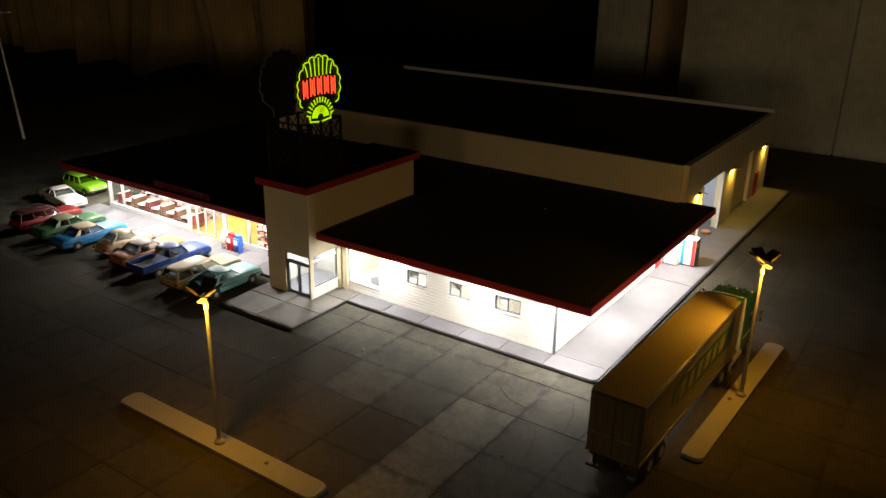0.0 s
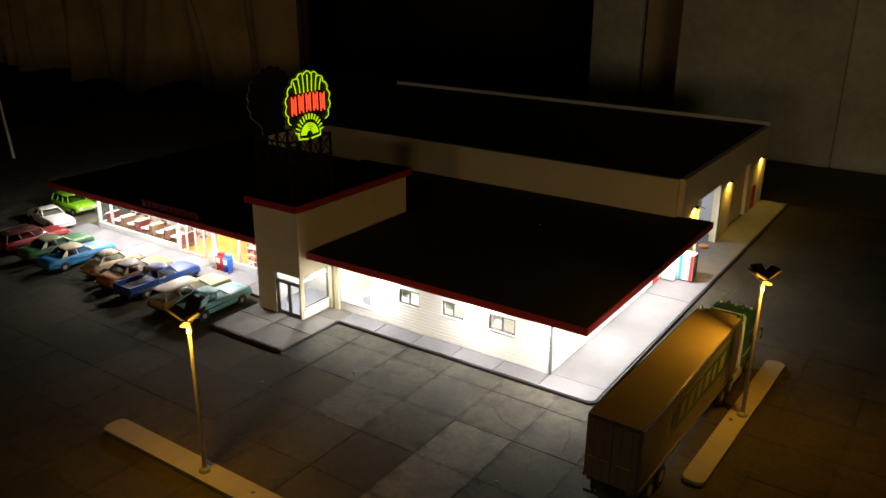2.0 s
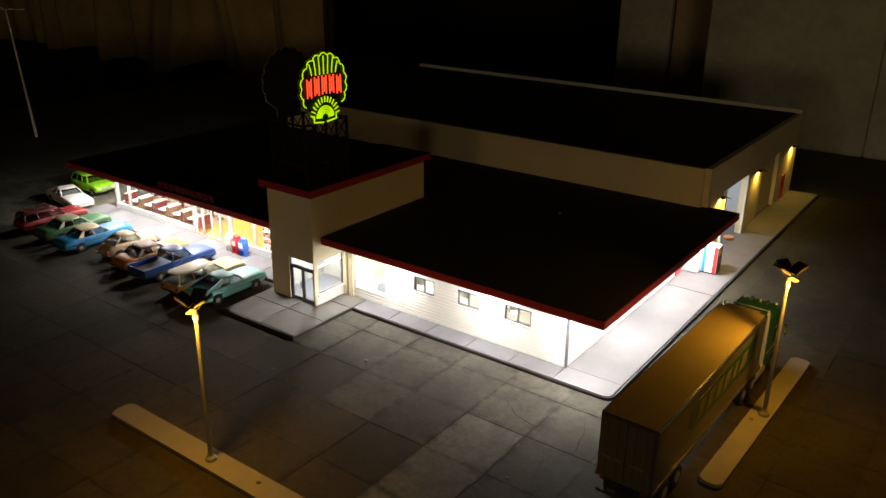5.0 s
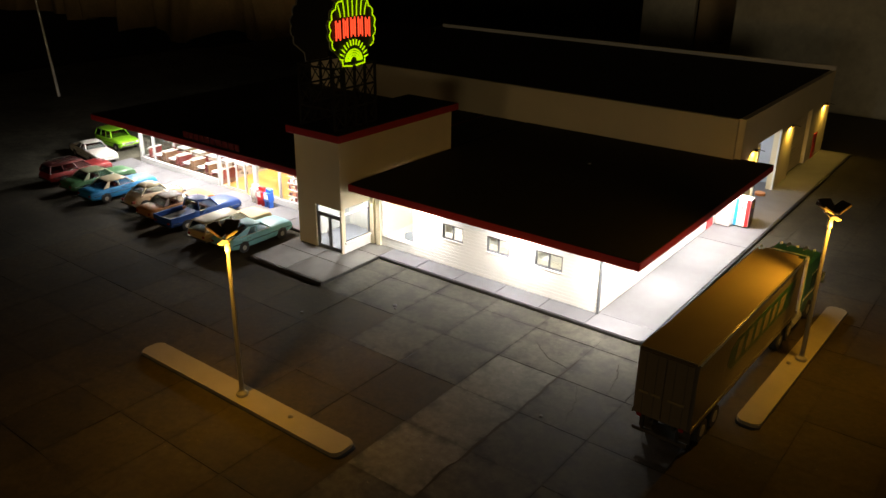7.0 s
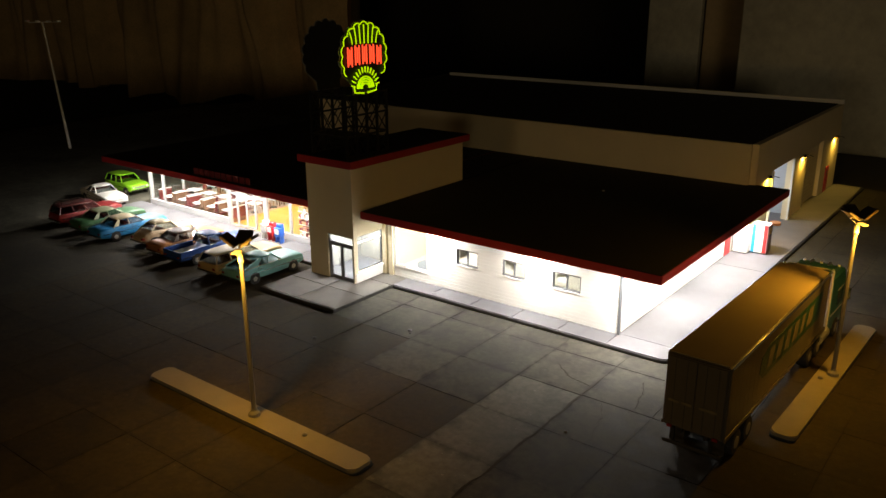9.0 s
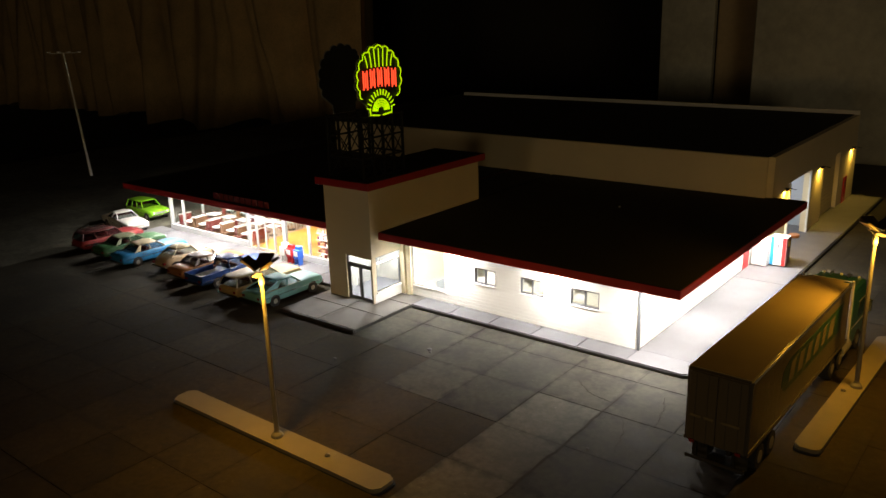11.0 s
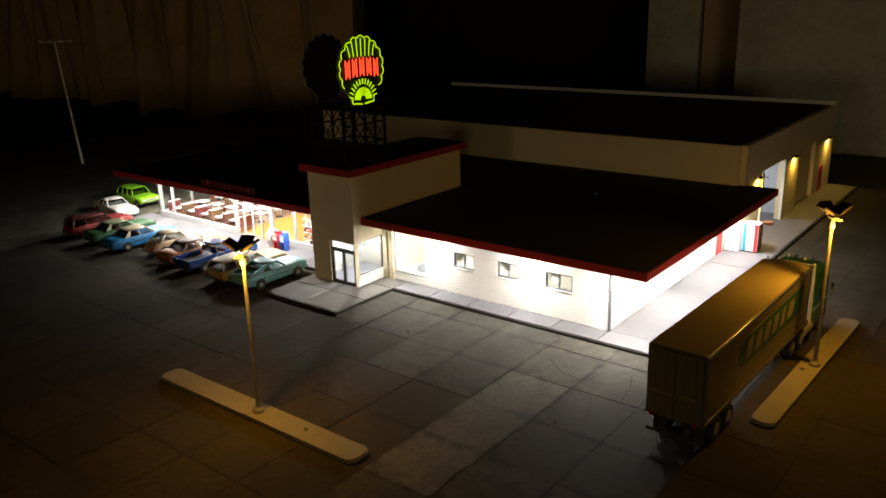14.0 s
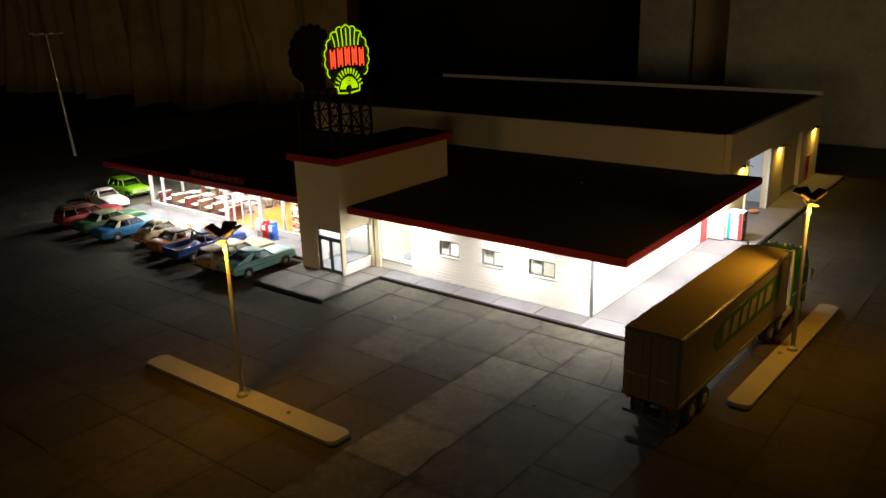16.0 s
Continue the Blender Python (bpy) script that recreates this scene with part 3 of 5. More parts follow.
part("roof_felt", prism(bmesh.new(), [(-54.4, GY0), (GX1 - 0.4, GY0), (GX1 - 0.4, GY1 - 0.3), (GX0, GY1 - 0.3)], GZ - 0.35, GZ - 0.08), ROOF, r)
part("coping", rbox(GX0, GY1 - 0.34, GZ - 0.12, GX1, GY1 + 0.02, GZ + 0.25, 0.03), WALLIN, r)
part("coping", prism(bmesh.new(), [(-54.72, GY0 - 0.32), (-54.4, GY0 - 0.32), (GX0, GY1), (GX0 - 0.32, GY1)], GZ - 0.11, GZ + 0.06), BLACK, r)
d = thing("door_3", GX1 - 0.3, 67.6, 0.2, 0, "closed cream roller door of the second truck bay", "door", kind="structure")
for k in range(15):
    part("slat", rbox(-0.04, -2.38, k * 0.3 + 0.004, 0.0, 2.38, k * 0.3 + 0.296, 0.02), CREAM, d)
d = thing("door_4", GX1 + 0.002, 72.3, 0.22, 0, "closed red personnel door in the garage wall", "door", kind="structure")
part("leaf", rbox(0.0, -0.5, 0, 0.06, 0.5, 2.1, 0.01), REDDOOR, d)
part("door_window", rbox(0.055, -0.15, 1.3, 0.07, 0.15, 1.75, 0.004), FRAME, d)
for k, y in enumerate((61.36, 56.2)):
    structure(f"trim_bay_{k + 1}", boxes((GX1 - 0.02, y - 0.12, 0.2, GX1 + 0.12, y + 0.12, 4.75)), WFRAME, "white post beside the open truck bay", "trim")

bm = bmesh.new()
sc = thing("wall_lamp", GX1, 55.2, 4.5, 0, "lit yellow wall lamp on a short dark arm", "lamp", "lamps on the garage wall")
part("arm", tube(bm, ((0, 0, 0.1), (0.35, 0, 0.16), (0.75, 0, 0.08)), 0.03, 6), BLACK, sc)
part("shade", tube(bmesh.new(), ((0.22, 0, 0.12), (0.22, 0, 0.0)), [0.05, 0.17], 10), BLACK, sc)
part("bulb", tube(bmesh.new(), ((0.22, 0, 0.0), (0.22, 0, -0.05)), [0.10, 0.05], 8), LEDA, sc)
for y in (63.8, 73.6):
    copy_thing(sc, at(GX1, y, 4.5))

# ---- things along the side walk ----
v = thing("vending_machine", -15.0, 52.45, 0.2, 0, "white drinks machine with blue and red stripes", "vending machine")
part("cabinet", rbox(-0.55, -0.4, 0.08, 0.45, 0.4, 1.95, 0.04), WFRAME, v)
part("foot", boxes((-0.5, -0.36, 0, 0.4, 0.36, 0.08)), BLACK, v)
BLUEP = mat("blue_panel", (0.02, 0.30, 0.62), 0.35, var=0.06, bump=0)
part("stripe", boxes((-0.5, -0.412, 0.1, -0.3, -0.402, 1.93)), BLUEP, v, "light blue stripe")
part("stripe", boxes((0.2, -0.412, 0.1, 0.42, -0.402, 1.93)), REDDOOR, v, "red stripe")
part("badge", boxes((-0.1, -0.41, 1.2, 0.0, -0.402, 1.55), (0.05, -0.41, 1.2, 0.12, -0.402, 1.5)), FRAME, v, "small grey bars of lettering")
part("front", rbox(0.452, -0.36, 0.15, 0.50, 0.36, 1.9, 0.01), mat("maroon_panel", (0.10, 0.015, 0.02), 0.3, var=0.1, bump=0), v, "dark maroon front")
part("button_panel", boxes((0.5, -0.25, 1.35, 0.515, 0.1, 1.75)), mat("yellow_panel", (0.85, 0.6, 0.04), 0.4, var=0.05, bump=0), v, "yellow panel")
v = thing("ice_chest", -15.95, 51.95, 0.2, 0, "tall white ice chest against the side wall", "ice chest")
part("body", rbox(-0.55, -0.45, 0.05, 0.4, 0.5, 1.62, 0.05), WFRAME, v)
part("lid", rbox(-0.53, -0.43, 1.622, 0.38, 0.48, 1.68, 0.02), WFRAME, v)
v = thing("drum", -16.1, 59.6, 0.2, 0, "low round orange drum by the open truck bay", "drum")
part("shell", tube(bmesh.new(), ((0, 0, 0), (0, 0, 0.16)), [0.36, 0.36], 16), mat("orange_drum", (0.55, 0.2, 0.06), 0.5, var=0.15, size=0.4), v)
part("lid", tube(bmesh.new(), ((0, 0, 0.16), (0, 0, 0.2)), [0.39, 0.36], 16), mat("orange_lid", (0.62, 0.26, 0.1), 0.5, var=0.15, size=0.4), v)

# ---- left wing ----
LY = 36.2
structure("wall_plinth", boxes((-57.7, LY, 0.15, -47.95, LY + 0.25, 0.62), (-43.6, LY, 0.15, -35.5, LY + 0.25, 0.62)), ALU, "low grey wall under the restaurant windows", "wall")
structure("floor_restaurant", boxes((-57.7, LY + 0.26, 0.0, -48.3, 44.9, 0.2)), DINERFLOOR, "brown tiled restaurant floor", "floor")
structure("floor_lobby", boxes((-48.3, LY + 0.01, 0.0, -35.5, 44.9, 0.2)), ORANGE, "orange tiled floor behind the glass doors", "floor")
structure("wall_restaurant_back", boxes((-57.7, 44.9, 0.0, -35.5, 45.1, RZ0)), DINERWALL, "tan back wall of the restaurant", "wall")
structure("wall_restaurant_rest", boxes((-57.7, 56.4, 0.0, -35.6, 56.6, RZ0), (-57.7, 45.1, 0.0, -57.45, 56.4, RZ0)), CREAM, "plain rear walls of the left wing", "wall")
ow = mat("orange_wall", (0.80, 0.42, 0.08), 0.6, var=0.08, size=1.0)
structure("wall_restaurant_orange", boxes((-47.0, 44.78, 0.2, -37.0, 44.88, 2.6)), ow, "orange lower part of the back wall", "wall")
sw = thing("window_6", -57.6, 40.5, 0.2, 0, "glazed end wall of the restaurant in grey frames", "window", kind="structure")
part("window_frame", boxes((-0.1, -4.2, 0, 0.1, -4.0, 3.8), (-0.1, -1.3, 0, 0.1, -1.15, 3.8), (-0.1, 1.6, 0, 0.1, 1.75, 3.8), (-0.1, 4.2, 0, 0.1, 4.4, 3.8), (-0.1, -4.0, 0.3, 0.1, 4.2, 0.42)), ALU, sw)
for a, b in ((-4.0, -1.3), (-1.15, 1.6), (1.75, 4.2)):
    part("pane", boxes((-0.01, a, 0.42, 0.01, b, 3.8)), PANE, sw)

shop = thing("window_7", 0, LY, 0, 0, "restaurant glass front in grey posts over a low plinth", "window", kind="structure")
POSTS = [(-57.6, 0.12), (-55.85, 0.10), (-47.8, 0.19), (-43.8, 0.22), (-41.3, 0.08), (-38.6, 0.06), (-35.6, 0.08)]
for px, hw in POSTS:
    part("post", boxes((px - hw * 0.75, 0.03, 0.2, px + hw * 0.75, 0.22, RZ0)), ALU, shop)
for (a, ha), (b, hb) in zip(POSTS, POSTS[1:]):
    if a == -47.8:
        continue
    part("pane", boxes((a + ha * 0.75, 0.11, 0.63, b - hb * 0.75, 0.13, 3.98)), PANE, shop)
d = thing("door_5", -45.8, LY, 0.2, 0, "pair of glazed doors in white frames with side lights", "door", kind="structure")
part("door_frame", boxes((-1.8, 0.05, 2.3, 1.78, 0.2, 2.42), (-1.13, 0.05, 0, -1.07, 0.2, 2.3), (0.87, 0.05, 0, 0.93, 0.2, 2.3), (-1.8, 0.05, 0, -1.15, 0.2, 0.08)), ALU, d)
part("fanlight", boxes((-1.8, 0.11, 2.42, 1.78, 0.13, 3.78)), PANE, d)
part("side_light", boxes((-1.8, 0.11, 0.08, -1.15, 0.13, 2.3)), PANE, d)
part("side_light", boxes((0.95, 0.11, 0.02, 1.78, 0.13, 2.3)), PANE, d)
for a, b in ((-1.04, -0.11), (-0.09, 0.84)):
    leaf = part("leaf", boxes((a, 0.08, 0.02, a + 0.05, 0.16, 2.28), (b - 0.05, 0.08, 0.02, b, 0.16, 2.28), (a + 0.05, 0.08, 0.02, b - 0.05, 0.16, 0.16), (a + 0.05, 0.08, 2.2, b - 0.05, 0.16, 2.28)), ALU, d)
    part("pane", boxes((a + 0.05, 0.11, 0.16, b - 0.05, 0.13, 2.2)), PANE, leaf)

# restaurant furniture
t = thing("dining_table", -56.3, 39.4, 0.2, 0, "small white dining table on one leg", "table", "restaurant tables")
part("tabletop", rbox(-0.55, -0.4, 0.70, 0.55, 0.4, 0.75, 0.02), WFRAME, t)
part("pedestal", tube(bmesh.new(), ((0, 0, 0.04), (0, 0, 0.70)), 0.05, 8), CHROME, t)
part("base", tube(bmesh.new(), ((0, 0, 0), (0, 0, 0.04)), [0.3, 0.26], 12), BLACK, t)
c = thing("dining_chair", -56.3, 38.72, 0.2, 0, "dark red vinyl restaurant chair with steel legs", "chair", "restaurant chairs")
part("seat", rbox(-0.24, -0.24, 0.42, 0.24, 0.24, 0.49, 0.03), VINYL, c)
part("backrest", rbox(-0.23, -0.28, 0.55, 0.23, -0.22, 0.95, 0.025), VINYL, c)
for sx in (-0.2, 0.2):
    part("leg", tube(bmesh.new(), ((sx, 0.2, 0), (sx, 0.2, 0.42)), 0.02, 6), CHROME, c)
    part("leg", tube(bmesh.new(), ((sx, -0.25, 0), (sx, -0.25, 0.9)), 0.02, 6), CHROME, c)
cb = thing("dining_chair", -56.3, 40.12, 0.2, 180, "brown wooden restaurant chair", "chair", "restaurant chairs")
part("seat", rbox(-0.24, -0.24, 0.42, 0.24, 0.24, 0.48, 0.02), WOOD, cb)
part("backrest", rbox(-0.23, -0.28, 0.52, 0.23, -0.23, 1.0, 0.02), WOOD, cb)
for sx in (-0.2, 0.2):
    part("leg", boxes((sx - 0.025, 0.16, 0, sx + 0.025, 0.21, 0.42)), WOOD, cb)
    part("leg", boxes((sx - 0.025, -0.25, 0, sx + 0.025, -0.2, 0.42)), WOOD, cb)
rng = random.Random(4)
spots = [(x, y) for y in (39.4, 41.3, 43.3) for x in (-56.3, -54.4, -52.5, -50.6, -48.9)]
for k, (x, y) in enumerate(spots):
    if k:
        copy_thing(t, at(x, y, 0.2, rng.uniform(-4, 4)))
        copy_thing(c if k % 3 else cb, at(x + rng.uniform(-.2, .2), y - 0.68, 0.2, rng.uniform(-15, 15)))
        copy_thing(cb if k % 2 else c, at(x + rng.uniform(-.2, .2), y + 0.72, 0.2, 180 + rng.uniform(-15, 15)))


def booth(x, y, rz, cushion, label):
    """A high-backed bench that faces local +x."""
    b = thing("booth_bench", x, y, 0.2, rz, label, "bench", "booths along the glass")
    part("base", boxes((-0.25, -0.55, 0, 0.22, 0.55, 0.34)), WOOD, b)
    part("seat", rbox(-0.24, -0.57, 0.341, 0.28, 0.57, 0.47, 0.04, 2), cushion, b)
    part("backrest", rbox(-0.33, -0.57, 0.34, -0.242, 0.57, 1.12, 0.03, 2), cushion, b)
    part("cap", rbox(-0.35, -0.59, 1.121, -0.22, 0.59, 1.17, 0.015), WFRAME, b)
    return b


TANVINYL = mat("brown_vinyl", (0.20, 0.10, 0.05), 0.45, var=0.15, size=0.4)
for n in range(5):
    bx = -56.75 + n * 1.78
    booth(bx - 0.05, 37.2, 0, TANVINYL if n % 2 else VINYL, "brown high-backed booth bench by the glass" if n % 2 else "dark red high-backed booth bench by the glass")
    booth(bx + 1.5, 37.2, 180, VINYL if n % 3 == 1 else TANVINYL, "dark red high-backed booth bench by the glass" if n % 3 == 1 else "brown high-backed booth bench by the glass")
    copy_thing(t, at(bx + 0.72, 37.2, 0.2, 90))


def shelf_unit(x, y, rz, cols):
    s = thing("shelf_unit", x, y, 0.2, rz, "brown shop shelf filled with red and white goods", "shelf", "shop shelves")
    rows = 6 if y < 38 else 4
    part("back", boxes((-0.9, 0.22, 0, 0.9, 0.25, 0.1 + 0.46 * rows)), WOOD, s)
    for k in range(rows):
        part("shelf", boxes((-0.9, -0.22, 0.1 + 0.46 * k, 0.9, 0.22, 0.13 + 0.46 * k)), WFRAME, s)
        x0 = -0.85
        while x0 < 0.75:
            wd = rng.uniform(0.12, 0.3)
            box_ob = part("goods", rbox(x0, -0.18, 0.131 + 0.46 * k, x0 + wd - 0.02, 0.15, 0.131 + 0.46 * k + rng.uniform(0.18, 0.36), 0.01), rng.choice(cols), s)
            x0 += wd
    return s


GOODS = [VINYL, WOOD, WFRAME, VINYL, WFRAME, WOOD, mat("tan_pack", (0.45, 0.28, 0.14), 0.6), mat("salmon_pack", (0.6, 0.25, 0.15), 0.5)]
for x, y, rz in ((-40.2, 37.0, 0), (-38.2, 37.0, 0), (-40.3, 39.6, 0), (-42.3, 39.8, 180), (-42.3, 43.6, 0)):
    shelf_unit(x, y, rz, GOODS)
k = thing("service_counter", -45.0, 42.6, 0.2, 0, "long white service counter with a brown top", "counter")
part("front", boxes((-1.8, -0.35, 0, 1.8, 0.35, 0.86)), WALLIN, k)
part("worktop", rbox(-1.9, -0.42, 0.861, 1.9, 0.42, 0.93, 0.02), WOOD, k)

# newspaper boxes
def news_box(x, y, paint, label):
    n = thing("newspaper_box", x, y, 0.2, 0, label, "newspaper box", "newspaper boxes on the walk")
    part("cabinet", rbox(-0.27, -0.24, 0.45, 0.27, 0.24, 1.05, 0.02), paint, n)
    part("hood", rbox(-0.25, -0.05, 1.051, 0.25, 0.24, 1.28, 0.03), paint, n)
    part("window", boxes((-0.2, -0.252, 0.62, 0.2, -0.243, 0.98)), WFRAME, n)
    for sx in (-0.2, 0.2):
        part("leg", boxes((sx - 0.04, -0.18, 0, sx + 0.04, 0.18, 0.45)), paint, n)
news_box(-42.95, 35.45, WFRAME, "white newspaper box on the walk")
news_box(-42.25, 35.42, REDDOOR, "red newspaper box beside a blue one")
news_box(-41.5, 35.4, mat("blue_enamel", (0.03, 0.12, 0.55), 0.35, var=0.08), "blue newspaper box on the walk")

# unlit raised lettering on the roof edge
DULLRED = mat("dull_red_letters", (0.16, 0.012, 0.014), 0.6, var=0.15)
sg = thing("roof_sign", -44.5, 33.35, RZ1, 0, "unlit dark red row of raised letters on a rail", "sign")
part("rail", tube(bmesh.new(), ((-3.1, 0, 0.06), (3.1, 0, 0.06)), 0.04, 6), BLACK, sg)
x0 = -2.9
for wd in (0.5, 0.42, 0.45, 0.42, 0.5, 0.42, 0.55, 0.5, 0.5, 0.4):
    part("letter_bar", rbox(x0, -0.05, 0.1, x0 + wd, 0.05, 0.55, 0.03), DULLRED, sg)
    x0 += wd + 0.13

# ---- neon sign on the tower ----
NY, NZ, NR = 34.36, 12.95, 1.79


def shell_outline(r, n=13, depth=0.055):
    """A scalloped round fan that narrows to a short foot."""
    pts = []
    a0, a1 = radians(-38), radians(218)
    for k in range(n):
        for j in range(6):
            u = (k + j / 6) / n
            a = a0 + (a1 - a0) * u
            rr = r * (1 - depth + depth * 1.4 * math.sin(math.pi * j / 6))
            pts.append((rr * math.cos(a), rr * math.sin(a)))
    pts += [(-0.92 * r / 1.86, -1.5 * r / 1.86), (-0.88 * r / 1.86, -1.98 * r / 1.86), (0.88 * r / 1.86, -1.98 * r / 1.86), (0.92 * r / 1.86, -1.5 * r / 1.86)]
    return pts


sign = thing("neon_sign", -33.7, NY, TZ + 0.45, 0, "rooftop neon sign with two scalloped panels on black lattice legs", "neon sign")
ZB = NZ - TZ - 0.45
for px, face in ((1.4, 1), (-1.4, -1)):
    bm = bmesh.new()
    out = shell_outline(NR + 0.06)
    a = [bm.verts.new((px - 0.06, u, v + ZB)) for u, v in out]
    b = [bm.verts.new((px + 0.06, u, v + ZB)) for u, v in out]
    bm.faces.new(a)
    bm.faces.new(b[::-1])
    for i in range(len(out)):
        j = (i + 1) % len(out)
        bm.faces.new((a[i], a[j], b[j], b[i]))
    panel = part("panel", bm, BLACK, sign, "black scalloped panel")
    part("rim", tube(bmesh.new(), [(px, u, v + ZB) for u, v in shell_outline(NR + 0.08)], 0.035, 6, True), STEEL, sign)
    if face > 0:
        xx = px + 0.14
        part("outline_tube", tube(bmesh.new(), [(xx, u, v + ZB) for u, v in shell_outline(NR)[:78]], 0.036, 8), NEONY, sign, "lit yellow-green neon outline")
        for i in range(7):
            u = -1.11 + 0.37 * i
            top = 0.93 * math.sqrt(NR * NR - u * u)
            part("rib_tube", tube(bmesh.new(), [(xx, u * q, v + ZB) for q, v in ((0.84, 0.66), (0.88, 0.66 + (top - 0.66) * 0.4), (0.95, 0.66 + (top - 0.66) * 0.75), (1.0, top))], 0.034, 6), NEONY, sign)
        for i in range(5):
            u0 = -1.36 + i * 0.58
            bow = 0.10 * (1 - ((i - 2) / 2) ** 2)
            for q, lo, hi in ((0.02, -0.52, 0.52), (0.17, -0.40, 0.40), (0.32, -0.52, 0.52)):
                part("letter_tube", tube(bmesh.new(), [(xx + 0.04, u0 + q, lo + bow + ZB), (xx + 0.04, u0 + q, hi + bow + ZB)], 0.04, 8), NEONR, sign, "lit red neon tube")
        cz = -1.78
        for k in range(13):
            a = radians(12 + 13 * k)
            part("fan_tube", tube(bmesh.new(), [(xx, q * math.cos(a), cz + q * math.sin(a) * 1.05 + ZB) for q in (0.86, 1.16)], 0.04, 6), NEONY, sign)
        for q, rad in ((0.30, 0.04), (0.42, 0.045), (0.55, 0.045), (0.67, 0.045)):
            part("arc_tube", tube(bmesh.new(), [(xx, q * math.cos(radians(a)), cz + q * math.sin(radians(a)) + ZB) for a in range(5, 176, 10)], rad, 6), NEONY, sign)
        for sgn in (-1, 1):
            part("foot_tube", tube(bmesh.new(), [(xx, sgn * 0.92, -1.55 + ZB), (xx, sgn * 0.86, -1.92 + ZB), (xx, sgn * 0.45, -1.96 + ZB), (xx, sgn * 0.15, -2.0 + ZB)], 0.05, 6), NEONY, sign)
LH = 3.55
for px in (-1.35, 1.35):
    for k in range(5):
        u = -1.5 + k * 0.85
        part("post", boxes((px - 0.06, u - 0.06, 0, px + 0.06, u + 0.06, LH)), BLACK, sign)
        if k < 4:
            for lv in range(3):
                z = lv * 1.15
                part("brace", tube(bmesh.new(), ((px, u, z), (px, u + 0.85, z + 1.15)), 0.035, 5), BLACK, sign)
                part("brace", tube(bmesh.new(), ((px, u + 0.85, z), (px, u, z + 1.15)), 0.035, 5), BLACK, sign)
    for z in (0.03, 1.15, 2.3, 3.45):
        part("rail", boxes((px - 0.05, -1.5, z - 0.05, px + 0.05, 1.9, z + 0.05)), BLACK, sign)
for u in (-1.5, 1.9):
    for z in (1.15, 3.45):
        part("rail", boxes((-1.3, u - 0.05, z - 0.05, 1.3, u + 0.05, z + 0.05)), BLACK, sign)
    part("brace", tube(bmesh.new(), ((-1.3, u, 0.05), (1.3, u, 3.4)), 0.035, 5), BLACK, sign)
    part("brace", tube(bmesh.new(), ((1.3, u, 0.05), (-1.3, u, 3.4)), 0.035, 5), BLACK, sign)

# ---- islands and lamp posts ----
def island(x0, y0, x1, y1, label, turn=0):
    i = thing("traffic_island", (x0 + x1) / 2, (y0 + y1) / 2, 0, 0, label, "traffic island", "traffic islands")
    hx, hy, r = (x1 - x0) / 2, (y1 - y0) / 2, 0.3
    pts = []
    for cx, cy, a0 in ((hx - r, hy - r, 0), (-hx + r, hy - r, 90), (-hx + r, -hy + r, 180), (hx - r, -hy + r, 270)):
        pts += [(cx + r * math.cos(radians(a0 + 18 * k)), cy + r * math.sin(radians(a0 + 18 * k))) for k in range(6)]
    bm = prism(bmesh.new(), [(x * 0.985 if abs(x) > abs(y) else x, y * 0.985) for x, y in pts], 0.05, 0.2)
    bmesh.ops.bevel(bm, geom=[e for e in bm.edges if all(v.co.z > 0.1 for v in e.verts)], offset=0.04, segments=2, affect="EDGES")
    part("slab", bm, ISLAND, i)
    part("footing", prism(bmesh.new(), pts, -0.02, 0.05), KERB, i, "dark edge at the foot")
    i.rotation_euler.z = radians(turn)
    return i
island(-31.4, 18.7, -18.75, 19.85, "long narrow raised concrete island with rounded ends")
island(-7.78, 30.3, -6.8, 43.75, "long narrow raised concrete island with rounded ends", -1.8)
for px, py in ((-22.0, 19.4), (-7.5, 36.2)):
    s = thing("anchor_cap", px, py, 0.2, 0, "small pale round cap on the island", "cap")
    part("stud", tube(bmesh.new(), ((0, 0, 0), (0, 0, 0.06), (0, 0, 0.1)), [0.11, 0.1, 0.04], 10), POLE, s)


def lamp_post(x, y, rz, label):
    """Four heads; the one along local -y is lit."""
    p = thing("lamp_post", x, y, 0.2, rz, label, "lamp post", "lamp posts on the islands")
    part("base", tube(bmesh.new(), ((0, 0, 0), (0, 0, 0.12), (0, 0, 0.22), (0, 0, 0.3)), [0.26, 0.24, 0.13, 0.11], 12), POLE, p)
    part("pole", tube(bmesh.new(), ((0, 0, 0.3), (0, 0, 6.85)), [0.10, 0.075], 10), POLE, p)
    part("collar", tube(bmesh.new(), ((0, 0, 6.42), (0, 0, 6.52), (0, 0, 6.82), (0, 0, 6.9)), [0.085, 0.12, 0.11, 0.06], 10), POLE, p)
    for k in range(4):
        a = radians(90 * k - 90)
        ca, sa = math.cos(a), math.sin(a)
        part("arm", tube(bmesh.new(), ((0, 0, 6.86), (0.3 * ca, 0.3 * sa, 6.98 if k == 0 else 7.12)), 0.015, 6), BLACK, p)
        if k == 0:
            part("lit_lens", soften(box(bmesh.new(), -0.12, -0.50, 6.94, 0.12, -0.12, 7.0), 0.025, 2), LEDA, p, "flat glowing amber lamp plate")
            continue
        h = rbox(0.10, -0.30, -0.06, 0.80, 0.30, 0.06, 0.04, 2)
        h.transform(Matrix.Translation((0, 0, 7.08)) @ Matrix.Rotation(a, 4, "Z") @ Matrix.Rotation(-0.6, 4, "Y"))
        part("head", h, FLAP, p)
    return p
lamp_post(-24.75, 19.25, 25, "four-headed lamp post with one amber lamp lit")
lamp_post(-7.15, 36.9, 50, "four-headed lamp post with one amber lamp lit")

